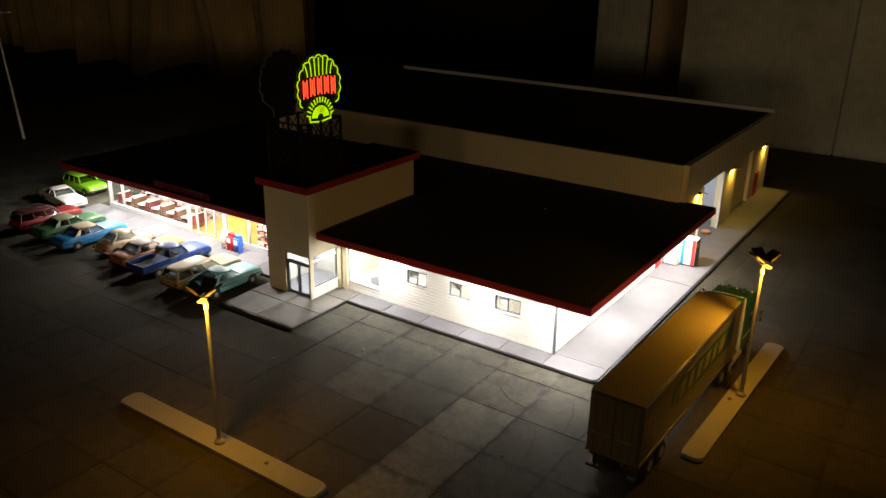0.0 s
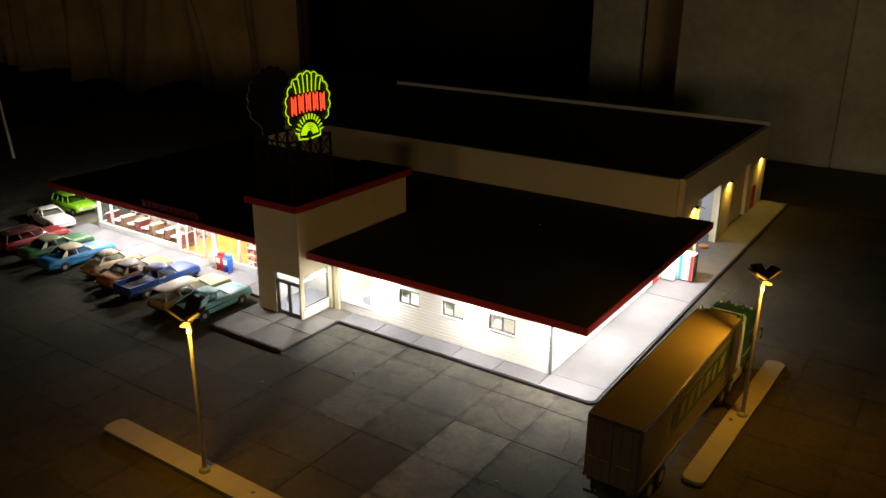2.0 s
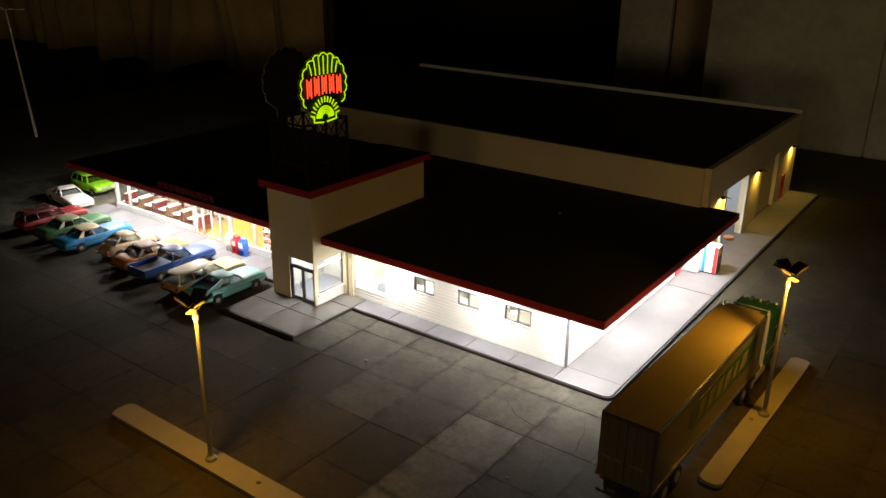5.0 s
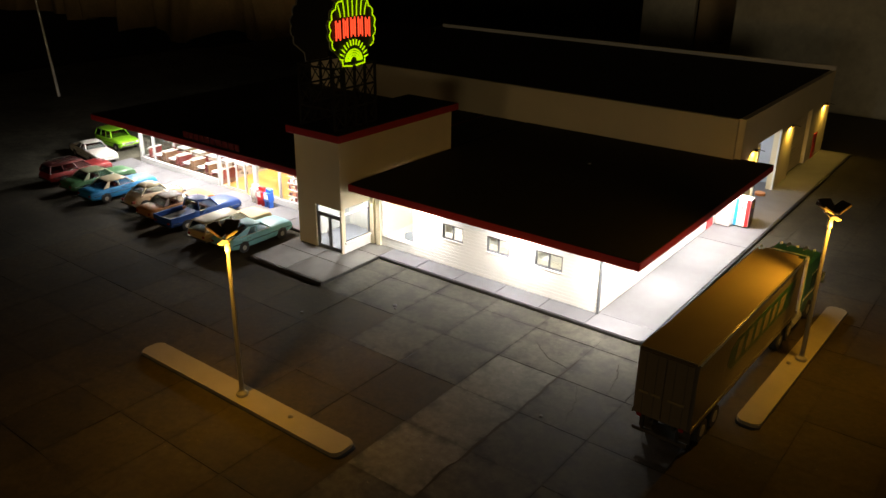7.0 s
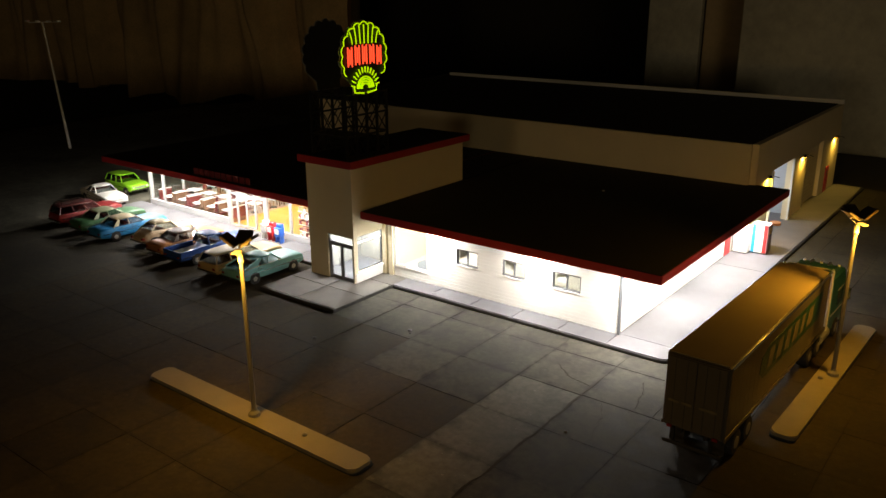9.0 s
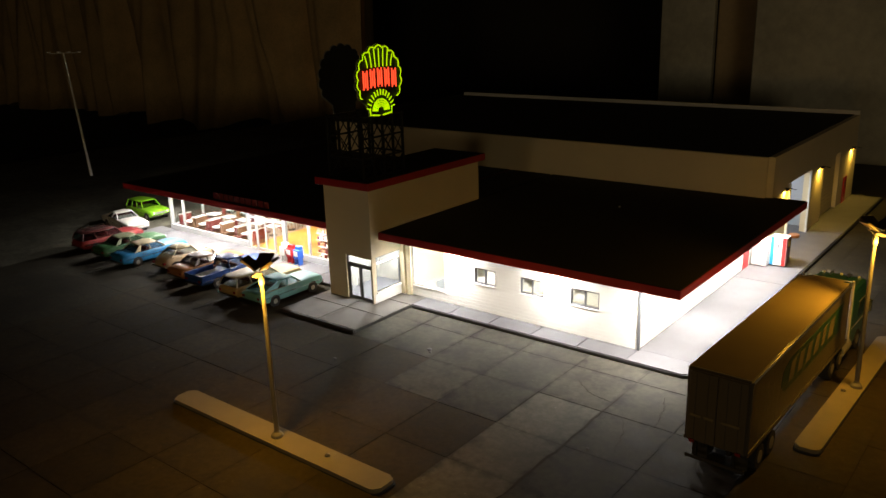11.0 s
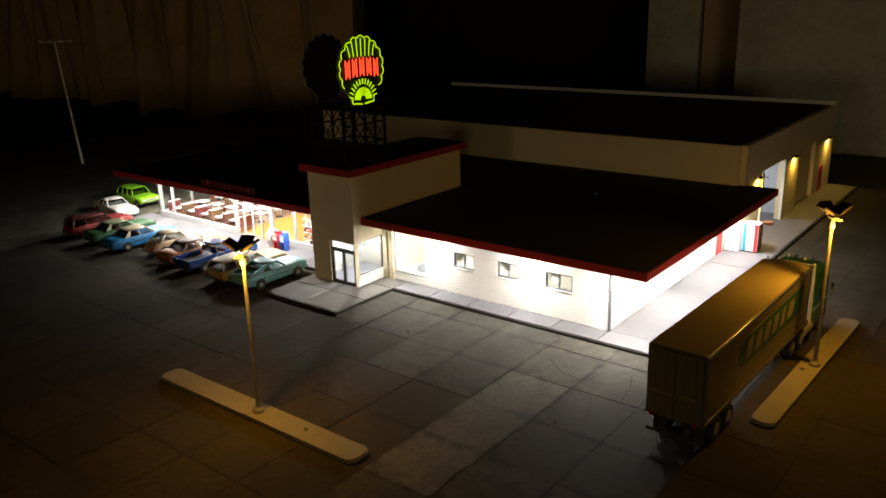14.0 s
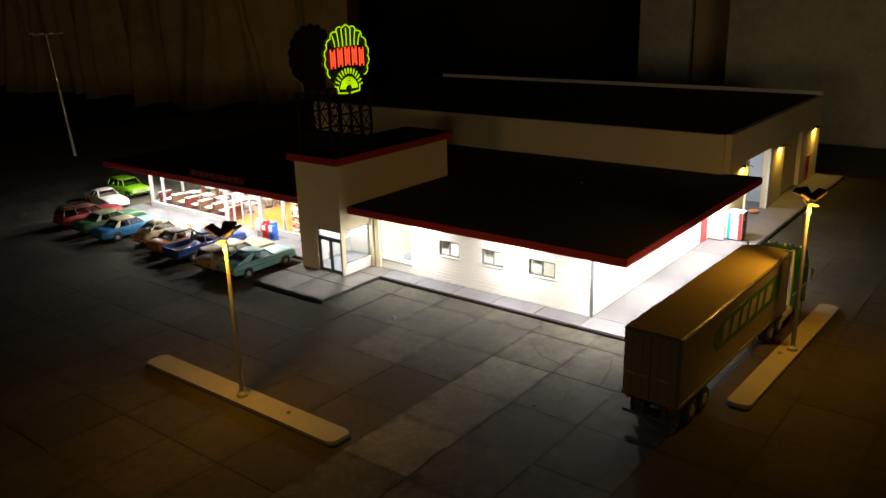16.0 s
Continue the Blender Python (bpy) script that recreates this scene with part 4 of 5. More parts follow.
fp = thing("lamp_post", -86.7, 45.2, 0, 0, "tall thin unlit lamp post leaning a little", "lamp post")
part("pole", tube(bmesh.new(), ((0, 0, 0), (-1.15, -0.35, 13.3)), [0.16, 0.09], 8), WFRAME, fp)
part("crossarm", tube(bmesh.new(), ((-3.1, -0.9, 13.25), (0.9, 0.4, 13.35)), 0.05, 6), WFRAME, fp)
for q in (0, 0.33, 0.66, 1.0):
    x, y = -3.1 + 4.0 * q, -0.9 + 1.3 * q
    part("head", rbox(x - 0.16, y - 0.3, 13.32, x + 0.16, y + 0.1, 13.48, 0.04), WFRAME, fp)

# ---- vehicles ----
def ring_xz(y, hw, z0, z1, lean=0.92, r=0.12):
    h = z1 - z0
    half = [(hw * 0.80, z0 - 0.02), (hw * lean, z0), (hw * 0.985, z0 + h * 0.14), (hw, z0 + h * 0.30), (hw * 1.005, z0 + h * 0.50), (hw, z0 + h * 0.66),
            (hw * 0.985, z1 - 0.10), (hw * 0.96, z1 - 0.045), (hw - r, z1 - 0.005), (hw * 0.5, z1 + 0.02)]
    return [(x, y, z) for x, z in half] + [(0, y, z1 + 0.03)] + [(-x, y, z) for x, z in half[::-1]]


STATIONS = {
    "sedan": [(-.5, .46, .80, .86), (-.485, .36, .90, .94), (-.36, .27, .96, .99), (-.12, .25, .97, 1), (.16, .25, .97, 1), (.36, .28, .95, .99), (.475, .36, .88, .95), (.5, .45, .78, .88)],
    "beetle": [(-.5, .40, .56, .58), (-.47, .34, .76, .72), (-.40, .29, .97, .86), (-.30, .27, 1.09, .95), (-.16, .25, 1.06, 1), (.0, .25, 1.0, 1), (.15, .25, 1.0, .99), (.28, .27, .95, .90), (.39, .31, .84, .78), (.46, .36, .70, .66), (.5, .42, .54, .52)],
    "pickup": [(-.5, .45, .62, .94), (-.49, .40, .66, .98), (-.1, .30, .68, 1), (.0, .28, 1.0, 1), (.2, .27, 1.02, 1), (.4, .3, .98, .98), (.48, .38, .9, .95), (.5, .46, .8, .9)],
}
CABIN = {"sedan": (-.30, .16, -.20, .05), "coupe": (-.34, .13, -.16, .02), "wagon": (-.48, .16, -.44, .06), "beetle": (-.36, .16, -.2, .06), "pickup": (-.10, .17, -.085, .09), "fastback": (-.43, .14, -.15, .03)}


def wheel(parent, x, y, r, wd):
    """A tyre with a hub on its outer side; x is the wheel's outer face."""
    sgn = 1 if x > 0 else -1
    ty = part("wheel", tube(bmesh.new(), ((x - sgn * wd, y, r), (x - sgn * wd * 0.9, y, r), (x - sgn * 0.03, y, r), (x, y, r)), [r * 0.9, r, r, r * 0.9], 16), RUBBER, parent)
    part("rim", tube(bmesh.new(), ((x - sgn * 0.04, y, r), (x + sgn * 0.012, y, r)), [r * 0.56, r * 0.48], 14), HUB, ty)
    return ty


def car(name, label, kind, paint, top, x, y, rz, length=5.0, width=1.86, height=1.42, rack=False):
    c = thing(name, x, y, 0, rz, label, "car", "parked cars")
    hw = width / 2
    st = STATIONS["beetle" if kind == "beetle" else "pickup" if kind == "pickup" else "sedan"]
    bm = loft(bmesh.new(), [ring_xz(f * length, hw * w, z0, z1) for f, z0, z1, w in st])
    body = part("body", bm, paint, c, smooth=True)
    b0, b1, t0, t1 = (f * length for f in CABIN[kind])
    zb, zt = 0.95, height - 0.06
    wb, wt = hw * 0.90, hw * (0.70 if kind != "beetle" else 0.62)
    low = [(-wb, b0, zb), (wb, b0, zb), (wb, b1, zb), (-wb, b1, zb)]
    top_c = [(-wt, t0, zt), (wt, t0, zt), (wt, t1, zt), (-wt, t1, zt)]
    for nm, i, j in (("rear_window", 0, 1), ("side_window", 1, 2), ("windshield", 2, 3), ("side_window", 3, 0)):
        part(nm, quad_slab(bmesh.new(), (low[i], low[j], top_c[j], top_c[i]), 0.02), TINT, c)
    for i in range(4):
        part("pillar", tube(bmesh.new(), (low[i], top_c[i]), 0.045, 5), top, c)
    mids = (0.5,) if kind in ("sedan", "coupe") else (0.62,) if kind == "fastback" else (0.34, 0.66) if kind == "wagon" else ()
    for q in mids:
        for sgn in (-1, 1):
            part("pillar", tube(bmesh.new(), ((sgn * wb, b0 + (b1 - b0) * q, zb), (sgn * wt, t0 + (t1 - t0) * q, zt)), 0.04, 5), top, c)
    rings = [[(-wt - e, t0 - e, z), (wt + e, t0 - e, z), (wt + e, t1 + e, z), (-wt - e, t1 + e, z)] for e, z in (((0.02, zt - 0.03), (0.06, zt + 0.0), (0.03, zt + 0.045), (-0.08, zt + 0.08), (-0.30, zt + 0.105)) if kind != "beetle" else ((0.03, zt - 0.08), (0.07, zt - 0.02), (0.02, zt + 0.06), (-0.12, zt + 0.13), (-0.34, zt + 0.17)))]
    bm = loft(bmesh.new(), rings)
    bmesh.ops.bevel(bm, geom=[e for e in bm.edges if abs(e.verts[0].co.z - e.verts[1].co.z) > 0.004], offset=0.26 if kind == "beetle" else 0.13, segments=4, affect="EDGES", clamp_overlap=True)
    part("roof", bm, top, c, smooth=True)
    if kind in ("fastback", "coupe", "sedan"):
        q = 0.34 if kind == "fastback" else 0.16
        for sx in (-1, 1):
            out = sx * 0.012
            corners = [(sx * wb + out, b0, zb), (sx * wb + out, b0 + (b1 - b0) * q, zb), (sx * wt + out, t0 + (t1 - t0) * q * 0.5, zt), (sx * wt + out, t0, zt)]
            part("rear_pillar_panel", quad_slab(bmesh.new(), corners, 0.03), top, c)
    part("seat_bench", boxes((-wb * 0.85, b0 + (b1 - b0) * 0.35, 0.6, wb * 0.85, b0 + (b1 - b0) * 0.48, 1.12)), VINYL, c)
    wy = (-0.29 * length, 0.31 * length)
    for sx in (-1, 1):
        for yy in wy:
            part("wheel_arch", tube(bmesh.new(), ((sx * hw * 0.9, yy, 0.33), (sx * (hw + 0.006), yy, 0.33)), [0.37, 0.37], 16), BLACK, c)
            wheel(c, sx * (hw + 0.02), yy, 0.305, 0.2)
        if kind != "beetle":
            part("side_trim", boxes((sx * hw - 0.012, -0.46 * length, 0.60, sx * hw + 0.014, 0.46 * length, 0.64)), CHROME, c)
        part("headlight", tube(bmesh.new(), ((sx * hw * 0.68, 0.47 * length, 0.68), (sx * hw * 0.68, 0.506 * length, 0.68)), [0.12, 0.10], 10), LENS, c)
        part("tail_light", rbox(sx * hw * 0.72 - 0.1, -0.507 * length, 0.60, sx * hw * 0.72 + 0.1, -0.46 * length, 0.74, 0.02), TAIL, c)
    for yy in (0.505 * length, -0.505 * length):
        part("bumper", rbox(-hw * 0.93, yy - 0.07, 0.38, hw * 0.93, yy + 0.07, 0.52, 0.04), CHROME, c)
    for sx in (-1, 1):
        part("mirror", rbox(sx * (wb + 0.10) - 0.06, b1 - 0.35, 0.98, sx * (wb + 0.10) + 0.06, b1 - 0.27, 1.08, 0.02), CHROME, c)
        for q in ((0.28, 0.62) if kind in ("sedan", "wagon") else (0.4,)):
            yy = b0 + (b1 - b0) * q
            part("door_handle", boxes((sx * hw - 0.015, yy - 0.09, 0.80, sx * hw + 0.022, yy + 0.09, 0.83)), CHROME, c)
            part("door_seam", boxes((sx * hw * 0.99 - 0.012, yy - 0.14, 0.36, sx * hw * 0.99 + 0.012, yy - 0.125, 0.9)), BLACK, c)
        part("window_trim", tube(bmesh.new(), ((sx * wb, b0, zb + 0.01), (sx * wb, b1, zb + 0.01)), 0.022, 5), CHROME, c)
    part("hood_ornament", tube(bmesh.new(), ((0, b1 + 0.12, 0.99), (0, 0.45 * length, 0.93)), 0.016, 5), CHROME, c)
    part("grille", boxes((-hw * 0.5, 0.485 * length, 0.56, hw * 0.5, 0.503 * length, 0.74)), STEEL, c)
    if kind == "pickup":
        z0, z1, ya, yb = 0.66, 1.02, -0.495 * length, -0.105 * length
        part("bed_side", rbox(-hw, ya, z0 - 0.1, -hw + 0.1, yb, z1, 0.03), paint, c)
        part("bed_side", rbox(hw - 0.1, ya, z0 - 0.1, hw, yb, z1, 0.03), paint, c)
        part("tailgate", rbox(-hw + 0.1, ya, z0 - 0.1, hw - 0.1, ya + 0.07, z1 - 0.02, 0.02), paint, c)
        part("bed_floor", boxes((-hw + 0.1, ya + 0.07, z0 - 0.02, hw - 0.1, yb, z0 + 0.04)), RUBBER, c)
    if rack:
        for sx in (-wt * 0.8, wt * 0.8):
            part("rack_rail", tube(bmesh.new(), ((sx, t0 + 0.2, zt + 0.2), (sx, t1 - 0.3, zt + 0.2)), 0.03, 6), CHROME, c)
        for q in (0.15, 0.4, 0.65, 0.85):
            part("rack_bar", tube(bmesh.new(), ((-wt * 0.8, t0 + (t1 - t0) * q, zt + 0.18), (wt * 0.8, t0 + (t1 - t0) * q, zt + 0.18)), 0.025, 6), CHROME, c)
    return c


def paint(name, rgb):
    return mat(name, rgb, 0.48, var=0.22, size=0.7, fine=0.05, bump=0.05, coat=0.06, gloss=0.35)


CREAMP, TANP = paint("car_cream", (0.46, 0.39, 0.25)), paint("car_tan", (0.42, 0.31, 0.15))
car("sedan", "pale turquoise fastback sedan parked at the walk", "fastback", paint("car_turquoise", (0.16, 0.40, 0.43)), paint("car_turquoise_roof", (0.15, 0.37, 0.40)), -37.9, 30.95, 0, 4.95)
car("station_wagon", "beige station wagon with a tan roof", "wagon", TANP, CREAMP, -40.1, 31.05, 1, 5.3, height=1.5)
car("pickup_truck", "dark blue pickup truck with an empty bed", "pickup", paint("car_blue", (0.010, 0.045, 0.20)), paint("car_blue_roof", (0.010, 0.035, 0.15)), -43.6, 31.25, 0, 5.6, height=1.58)
car("sedan", "copper sedan with a dark brown roof", "sedan", paint("car_copper", (0.36, 0.15, 0.05)), paint("car_brown", (0.075, 0.042, 0.025)), -45.95, 31.2, -1, 5.0)
car("compact_car", "small round cream car with brown lower sides", "beetle", paint("car_sand", (0.48, 0.37, 0.24)), CREAMP, -48.75, 31.35, 0, 4.1, 1.66, 1.5)
car("sedan", "light blue sedan with a cream roof", "sedan", paint("car_sky", (0.02, 0.17, 0.38)), CREAMP, -52.2, 30.8, 0, 5.2)
car("sedan", "green sedan with a pale cream-green roof", "sedan", paint("car_green", (0.04, 0.115, 0.045)), paint("car_pale_green", (0.20, 0.22, 0.13)), -55.1, 31.0, 0, 5.1)
car("station_wagon", "dark red station wagon with a roof rack", "wagon", paint("car_red", (0.20, 0.02, 0.02)), paint("car_maroon", (0.09, 0.022, 0.02)), -58.2, 31.05, -2, 4.9, height=1.5, rack=True)
car("coupe", "white coupe parked beside the restaurant", "coupe", paint("car_white", (0.78, 0.76, 0.70)), paint("car_white_roof", (0.78, 0.76, 0.70)), -61.9, 34.65, -98, 5.4)
car("station_wagon", "bright lime green station wagon", "wagon", paint("car_lime", (0.26, 0.60, 0.02)), paint("car_lime_roof", (0.24, 0.56, 0.02)), -63.75, 37.9, -90, 4.0, height=1.55)

# ---- the lorry ----
TRX, TRY, TRZ = -9.75, 26.85, -1.6
FADED = mat("faded_cream_lettering", (0.16, 0.135, 0.075), 0.5, var=0.5, size=0.6)
tr = thing("semi_trailer", TRX, TRY, 0, TRZ, "tan grey box trailer with a green lettered band", "trailer")
TW, TL, TB, TT = 1.16, 12.7, 1.15, 4.08
bm = box(bmesh.new(), -TW, 0, TB, TW, TL, TT)
bmesh.ops.bevel(bm, geom=[e for e in bm.edges if all(v.co.y > 12 for v in e.verts) and abs(e.verts[0].co.z - e.verts[1].co.z) > 1], offset=0.32, segments=5, affect="EDGES")
bmesh.ops.bevel(bm, geom=[e for e in bm.edges if abs(e.verts[0].co.z - e.verts[1].co.z) < 0.01 or all(v.co.y < 1 for v in e.verts)], offset=0.08, segments=3, affect="EDGES")
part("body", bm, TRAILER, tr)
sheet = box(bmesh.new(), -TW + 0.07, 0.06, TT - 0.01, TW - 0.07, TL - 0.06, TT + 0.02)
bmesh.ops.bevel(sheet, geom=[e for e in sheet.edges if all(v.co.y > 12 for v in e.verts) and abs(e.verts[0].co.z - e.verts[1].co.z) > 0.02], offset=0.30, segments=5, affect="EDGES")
part("roof_sheet", sheet, TRAILER_LIT, tr, "tan roof sheet, painted lighter as if lamplit")
for sx in (-1, 1):
    part("top_rail", tube(bmesh.new(), ((sx * (TW - 0.01), 0.1, TT - 0.10), (sx * (TW - 0.01), TL - 0.1, TT - 0.10)), 0.05, 6), CHROME, tr)
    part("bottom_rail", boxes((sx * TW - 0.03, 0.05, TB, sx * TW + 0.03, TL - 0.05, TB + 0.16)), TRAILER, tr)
    a, b = sorted((sx * (TW + 0.004), sx * (TW + 0.016)))
    bm = bmesh.new()
    ring = [(3.3 + 0.35, 2.25), (11.0, 2.25), (11.35, 3.5), (4.1, 3.5), (3.35, 3.2), (3.2, 2.6)]
    loft(bm, [[(q, y, z) for y, z in ring] for q in (a, b)])
    part("band", bm, BANDGREEN, tr, "worn dark green painted band")
    a, b = sorted((sx * (TW + 0.017), sx * (TW + 0.024)))
    for y0, wd in ((4.0, 0.6), (5.05, 0.62), (6.1, 0.6), (7.1, 0.66), (8.15, 0.5), (9.1, 0.75)):
        bm = loft(bmesh.new(), [[(q, y, z) for y, z in ((y0, 2.5), (y0 + wd, 2.5), (y0 + wd + 0.22, 3.28), (y0 + 0.22, 3.28))] for q in (a, b)])
        part("letter_bar", bm, FADED, tr, "cream slanted bar of painted lettering")
for k in range(26):
    y = 0.35 + k * 0.48
    for sx in (-1, 1):
        if not 3.6 < y < 11.3:
            part("side_rib", boxes((sx * TW - 0.002, y - 0.02, TB + 0.16, sx * TW + 0.002, y + 0.02, TT - 0.16)), TRAILER, tr)
for sx in (-1, 1):
    a, b = sorted((sx * 0.015, sx * (TW - 0.1)))
    dr = part("rear_door", rbox(a, -0.05, TB + 0.12, b, 0.0, TT - 0.12, 0.015), TRAILER, tr)
    for q in (0.3, 0.68):
        part("lock_bar", tube(bmesh.new(), ((sx * q * TW, -0.055, TB + 0.1), (sx * q * TW, -0.055, TT - 0.14)), 0.012, 6), TRAILER, dr)
    part("tail_light", rbox(sx * 0.85 - 0.1, -0.06, TB - 0.02, sx * 0.85 + 0.1, 0.0, TB + 0.1, 0.01), TAIL, tr)
    part("bumper_post", boxes((sx * 0.7 - 0.05, 0.0, 0.5, sx * 0.7 + 0.05, 0.1, TB)), BLACK, tr)
    part("landing_leg", boxes((sx * 0.7 - 0.07, 9.0, 0.25, sx * 0.7 + 0.07, 9.14, TB)), STEEL, tr)
    part("mud_flap", boxes((sx * 0.75 - 0.28, 0.55, 0.3, sx * 0.75 + 0.28, 0.58, 0.95)), RUBBER, tr)
part("bumper", rbox(-1.1, -0.02, 0.45, 1.1, 0.1, 0.6, 0.03), RUBBER, tr)
part("letter_bar", boxes((-0.95, -0.075, 2.2, -0.55, -0.063, 2.3), (-0.45, -0.075, 2.2, -0.08, -0.063, 2.3), (0.2, -0.075, 2.2, 0.85, -0.063, 2.3)), FADED, tr, "faint line of lettering")
part("subframe", boxes((-0.55, 0.1, 0.95, -0.4, TL - 0.5, TB), (0.4, 0.1, 0.95, 0.55, TL - 0.5, TB)), BLACK, tr)
for y in (1.5, 2.75):
    part("axle", tube(bmesh.new(), ((-1.0, y, 0.5), (1.0, y, 0.5)), 0.08, 8), BLACK, tr)
    for sx in (-1, 1):
        wheel(tr, sx * 1.14, y, 0.5, 0.5)

STACK = mat("satin_chrome", (0.70, 0.69, 0.65), 0.35, metal=0.5, var=0.08, size=0.3)
tk = thing("tractor_unit", TRX, TRY, 0, TRZ, "dark green cab-over tractor with a tall chrome exhaust", "truck")
cb0 = loft(bmesh.new(), [[(-1.12 * s, y0, z), (1.12 * s, y0, z), (1.12 * s, y1, z), (-1.12 * s, y1, z)] for s, y0, y1, z in ((0.97, 13.6, 16.0, 0.6), (1, 13.55, 16.05, 1.6), (0.99, 13.55, 15.98, 2.6), (0.95, 13.6, 15.75, 3.3), (0.87, 13.75, 15.5, 3.45))])
part("cab", cb0, TGREEN, tk)
part("windshield", quad_slab(bmesh.new(), ((1.0, 16.08, 1.75), (-1.0, 16.08, 1.75), (-0.98, 15.90, 2.75), (0.98, 15.90, 2.75)), 0.03), TINT, tk)
for sx in (-1, 1):
    part("side_window", boxes((sx * 1.12 - 0.01, 14.6, 1.75, sx * 1.12 + 0.012, 15.6, 2.5)), TINT, tk)
    part("fuel_tank", tube(bmesh.new(), ((sx * 0.95, 12.2, 0.75), (sx * 0.95, 13.5, 0.75)), 0.3, 14), STEEL, tk)
    part("mirror", rbox(sx * 1.35 - 0.08, 15.9, 1.7, sx * 1.35 + 0.08, 15.95, 2.3, 0.02), CHROME, tk)
    part("mirror_arm", tube(bmesh.new(), ((sx * 1.1, 15.9, 2.35), (sx * 1.36, 15.92, 2.3)), 0.02, 5), BLACK, tk)
    part("headlight", tube(bmesh.new(), ((sx * 0.8, 16.0, 0.95), (sx * 0.8, 16.12, 0.95)), [0.14, 0.12], 10), LENS, tk)
    part("ladder", boxes((sx * 0.95 - 0.02, 13.36, 0.9, sx * 0.95 + 0.02, 13.42, 3.5)), WFRAME, tk)
    part("horn", tube(bmesh.new(), ((sx * 0.4, 14.9, 3.53), (sx * 0.4, 15.4, 3.53)), [0.03, 0.09], 8), CHROME, tk)
    part("fender", boxes((sx * 0.85 - 0.25, 10.2, 1.02, sx * 0.85 + 0.25, 12.6, 1.07)), BLACK, tk)
    for y in (10.75, 12.0):
        wheel(tk, sx * 1.14, y, 0.5, 0.5)
    wheel(tk, sx * 1.14, 15.0, 0.5, 0.3)
for q in (-0.8, -0.4, 0.0, 0.4, 0.8):
    part("marker_lamp", rbox(q - 0.06, 15.40, 3.42, q + 0.06, 15.5, 3.54, 0.02), LENS, tk, "small pale roof lamp")
part("grab_rail", tube(bmesh.new(), ((-0.85, 13.8, 3.42), (-0.85, 13.8, 3.72), (0.85, 13.8, 3.72), (0.85, 13.8, 3.42)), 0.03, 6), STACK, tk)
for sx in (-1, 1):
    part("side_trim", boxes((sx * 1.125 - 0.012, 13.65, 1.45, sx * 1.125 + 0.012, 15.95, 1.53)), STACK, tk)
    part("window_trim", boxes((sx * 1.105 - 0.012, 14.5, 2.52, sx * 1.105 + 0.012, 15.65, 2.57)), STACK, tk)
part("exhaust_stack", tube(bmesh.new(), ((1.1, 13.1, 0.9), (1.1, 13.1, 3.3), (1.1, 13.1, 3.4), (1.1, 13.1, 3.9), (1.1, 13.02, 4.02)), [0.075, 0.075, 0.06, 0.06, 0.055], 12), STACK, tk)
part("exhaust_stack", tube(bmesh.new(), ((-1.1, 13.1, 0.9), (-1.1, 13.1, 3.3), (-1.1, 13.1, 3.4), (-1.1, 13.1, 3.9), (-1.1, 13.02, 4.02)), [0.075, 0.075, 0.06, 0.06, 0.055], 12), STACK, tk)
for sx in (-1, 1):
    for z in (1.2, 1.7, 2.2, 2.7):
        part("heat_shield_rung", tube(bmesh.new(), ((sx * 1.1, 13.1, z), (sx * 0.95, 13.38, z)), 0.025, 5), STACK, tk)
part("air_deflector", loft(bmesh.new(), [[(-0.8, 13.9, 3.44), (0.8, 13.9, 3.44), (0.8, 14.8, 3.44), (-0.8, 14.8, 3.44)], [(-0.7, 13.95, 3.6), (0.7, 13.95, 3.6), (0.7, 14.4, 3.6), (-0.7, 14.4, 3.6)]]), TGREEN, tk)
part("chassis", boxes((-0.45, 9.9, 0.7, 0.45, 15.8, 0.95)), BLACK, tk)
part("bumper", rbox(-1.15, 16.02, 0.4, 1.15, 16.2, 0.7, 0.04), CHROME, tk)

# ---- a small pale fleck on the roof felt ----
fleck = rbox(-0.08, -0.06, 0, 0.08, 0.06, 0.05, 0.02)
fleck = part("dust_fleck", fleck, WALLIN)
fleck.matrix_basis = at(-22.9, 45.6, RZ1 + 0.03)
tagged(fleck, "small pale fleck on the black roof felt", "dust")

# ---- loose bits on the lot ----
def stone(x, y, r, label):
    bm = bmesh.new()
    bmesh.ops.create_icosphere(bm, subdivisions=2, radius=r)
    for v in bm.verts:
        v.co *= 1 + 0.35 * noise.noise(v.co * 3 / r + Vector((x, y, 0)))
        v.co.z = max(v.co.z * 0.6, -r * 0.3) + r * 0.3
    o = part("pebble", bm, PAVING)
    o.matrix_basis = at(x, y, 0)
    return tagged(o, label, "pebble", "pebbles on the lot")
stone(-25.36, 29.7, 0.12, "small pale pebble on the concrete lot")
stone(-25.15, 29.5, 0.08, "tiny pebble beside a larger one")
stone(-14.3, 25.9, 0.07, "tiny dark pebble on the concrete lot")
stone(-28.6, 26.2, 0.09, "tiny pebble on the concrete lot")

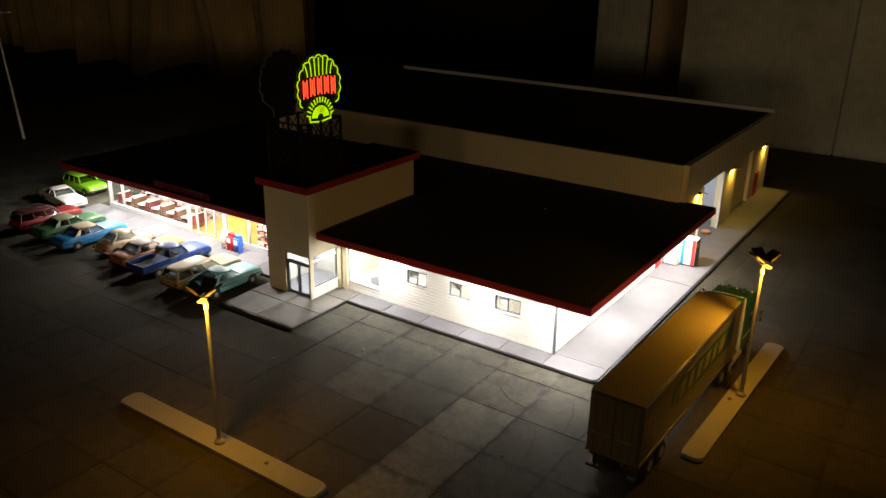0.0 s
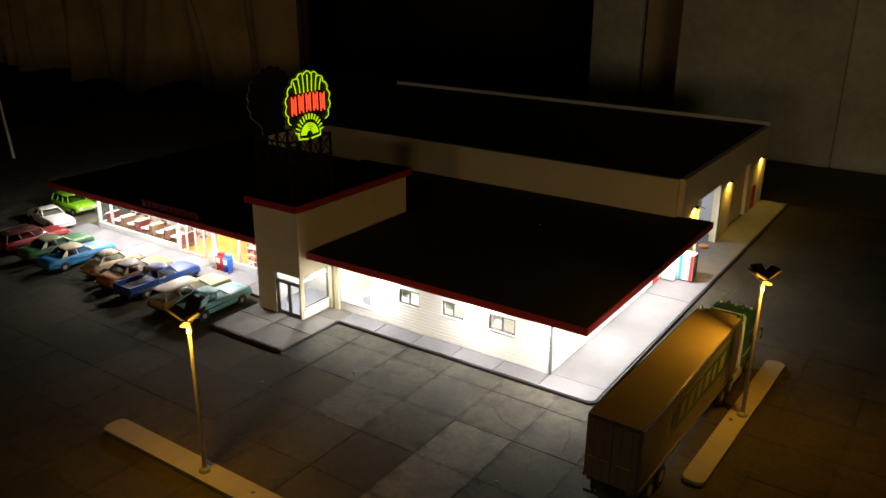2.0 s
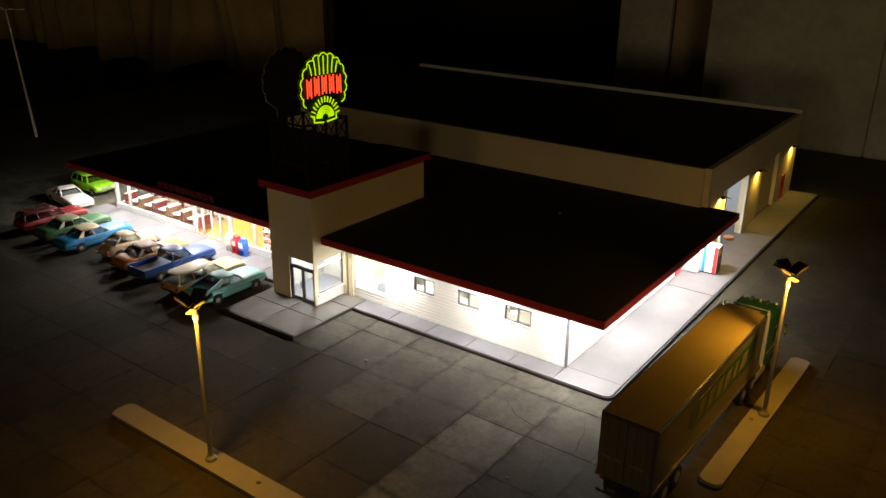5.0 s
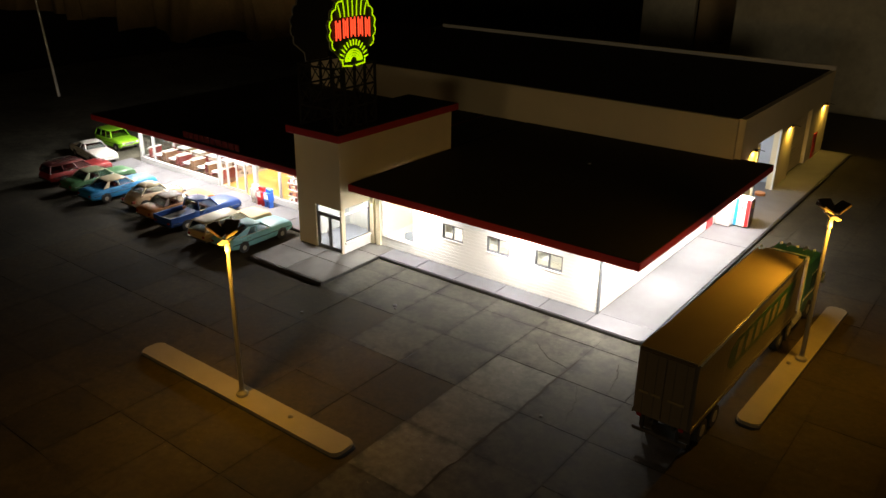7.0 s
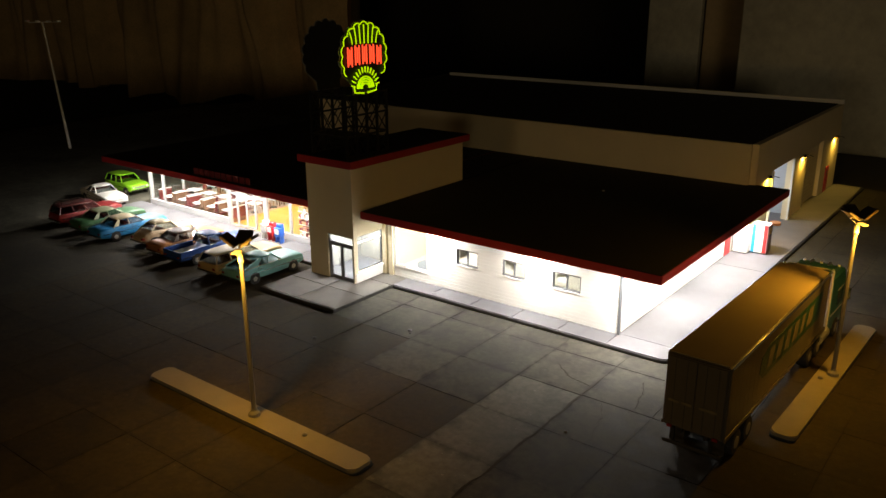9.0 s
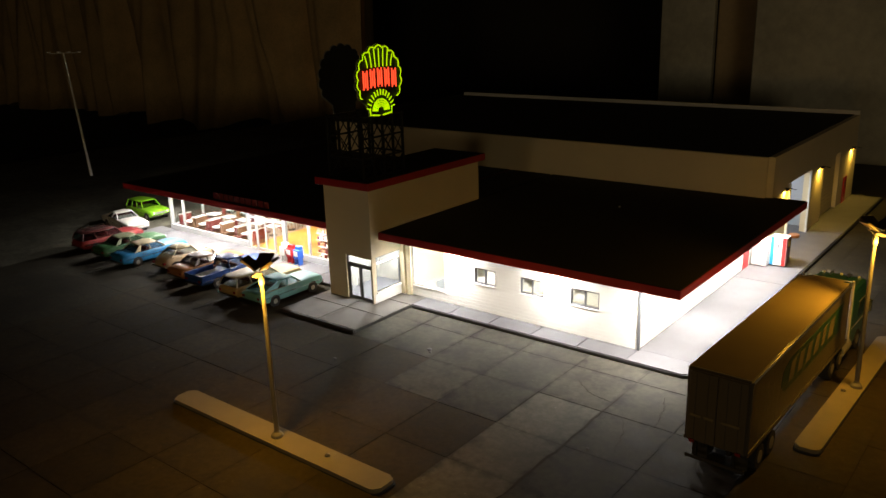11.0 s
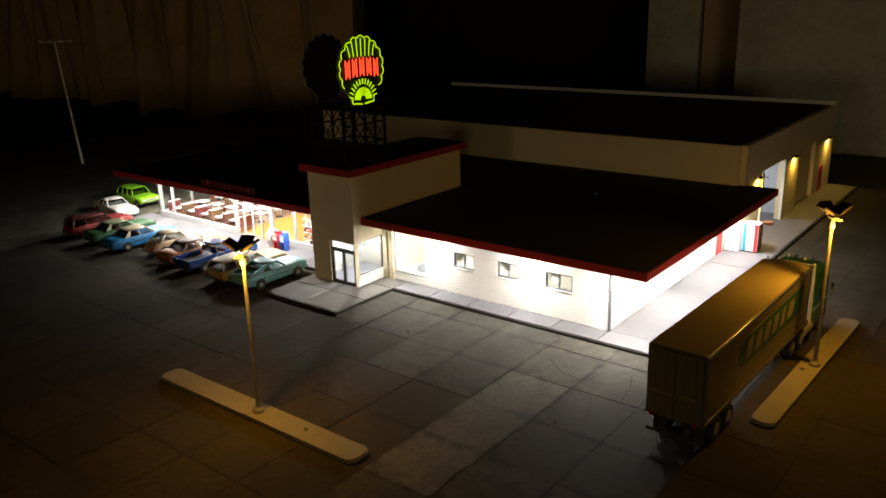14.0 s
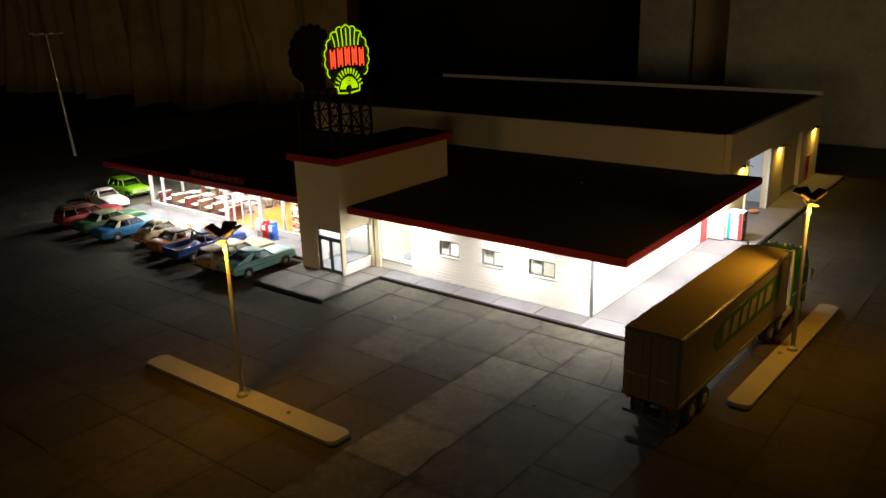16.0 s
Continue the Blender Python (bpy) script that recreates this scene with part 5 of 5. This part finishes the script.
# ---- cracks across the slabs ----
def crack(points, wd=0.05):
    rnd = random.Random(int(abs(points[0][0]) * 100))
    pts = []
    for (xa, ya), (xb, yb) in zip(points, points[1:]):
        for k in range(8):
            u = k / 8
            pts.append(Vector((xa + (xb - xa) * u + rnd.uniform(-.07, .07), ya + (yb - ya) * u + rnd.uniform(-.07, .07), 0.006)))
    pts.append(Vector((*points[-1], 0.006)))
    bm = bmesh.new()
    rows = []
    for i, p in enumerate(pts):
        d = (pts[min(i + 1, len(pts) - 1)] - pts[max(i - 1, 0)]).normalized()
        side = Vector((-d.y, d.x, 0)) * wd * rnd.uniform(0.3, 1.0) * (0.3 if i in (0, len(pts) - 1) else 1)
        rows.append([bm.verts.new(p + side), bm.verts.new(p - side), bm.verts.new(p - side - Vector((0, 0, 0.02))), bm.verts.new(p + side - Vector((0, 0, 0.02)))])
    for a, b in zip(rows, rows[1:]):
        for i in range(4):
            bm.faces.new((a[i], a[(i + 1) % 4], b[(i + 1) % 4], b[i]))
    part("crack", bm, JOINT, ground)


for line in ([(-13.65, 31.6), (-13.2, 30.6), (-12.9, 29.0)], [(-14.16, 28.7), (-13.6, 27.4), (-13.34, 26.0)], 
             [(-17.5, 31.0), (-16.6, 30.2), (-15.4, 29.9)]):
    crack(line, 0.014)
crack([(-15.3, 17.0), (-15.28, 21.0), (-15.22, 25.0), (-15.25, 31.0)], 0.075)  # a wide dirt-filled joint

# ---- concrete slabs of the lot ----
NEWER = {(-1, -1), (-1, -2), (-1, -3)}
# slabs of darker tone; the last three are darkened for shade by the trailer's tail
DARKER = {(0, -1), (0, -2), (1, -1), (0, -3), (1, -2), (1, -3)}


def lot_slabs():
    """Square slabs on one grid; k, j count from the joint crossing beside the trailer's tail."""
    dx, dy = SLABX, SLABY
    shared, count = {}, 0
    for m in (CONCRETE, CONCRETE_NEW, CONCRETE_DARK, CONCRETE_DIM):
        for gap in (0.009, 0.004):
            shared[m.name, gap] = mesh_of("slab", rbox(gap, gap, -0.2, dx - gap, dy - gap, 0.0, gap * 1.3), m)
    outer, back = bmesh.new(), bmesh.new()
    rnd = random.Random(5)
    for j in range(-12, 15):
        for k in range(-29, 13):
            x0, y0 = -15.25 + k * dx, 28.95 + j * dy
            if x0 < -106.9 or x0 + dx > 25.9 or y0 < -14 or y0 + dy > 76.5:
                continue
            if -57 < x0 and x0 + dx < -17 and y0 > 37 and y0 + dy < 75:
                continue
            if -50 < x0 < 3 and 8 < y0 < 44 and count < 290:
                # slabs far from the eaves get the dimmed copy in place of light falloff
                dim_area = x0 < -36.5 or x0 > -9.5 or (y0 < 26.5 - 0.35 * (x0 + 28) and x0 < -21.5)
                m = CONCRETE_NEW if (k, j) in NEWER else CONCRETE_DARK if (k, j) in DARKER else CONCRETE_DIM if dim_area else CONCRETE
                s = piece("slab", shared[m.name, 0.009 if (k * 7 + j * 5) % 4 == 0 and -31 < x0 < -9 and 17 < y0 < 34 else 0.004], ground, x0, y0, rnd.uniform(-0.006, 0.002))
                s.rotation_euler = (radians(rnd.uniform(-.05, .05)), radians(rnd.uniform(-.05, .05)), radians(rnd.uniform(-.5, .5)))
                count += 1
            else:
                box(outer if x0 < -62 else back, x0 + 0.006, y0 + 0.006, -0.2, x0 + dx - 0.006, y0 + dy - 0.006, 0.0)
    tagged(part("slab_field", outer, CONCRETE_FAR, ground), "outer concrete slabs of the lot, painted paler as if lit", kind="stuff")
    tagged(part("slab_field", back, CONCRETE_BACK, ground), "outer concrete slabs of the lot, painted darker as if dimly lit", kind="stuff")
lot_slabs()
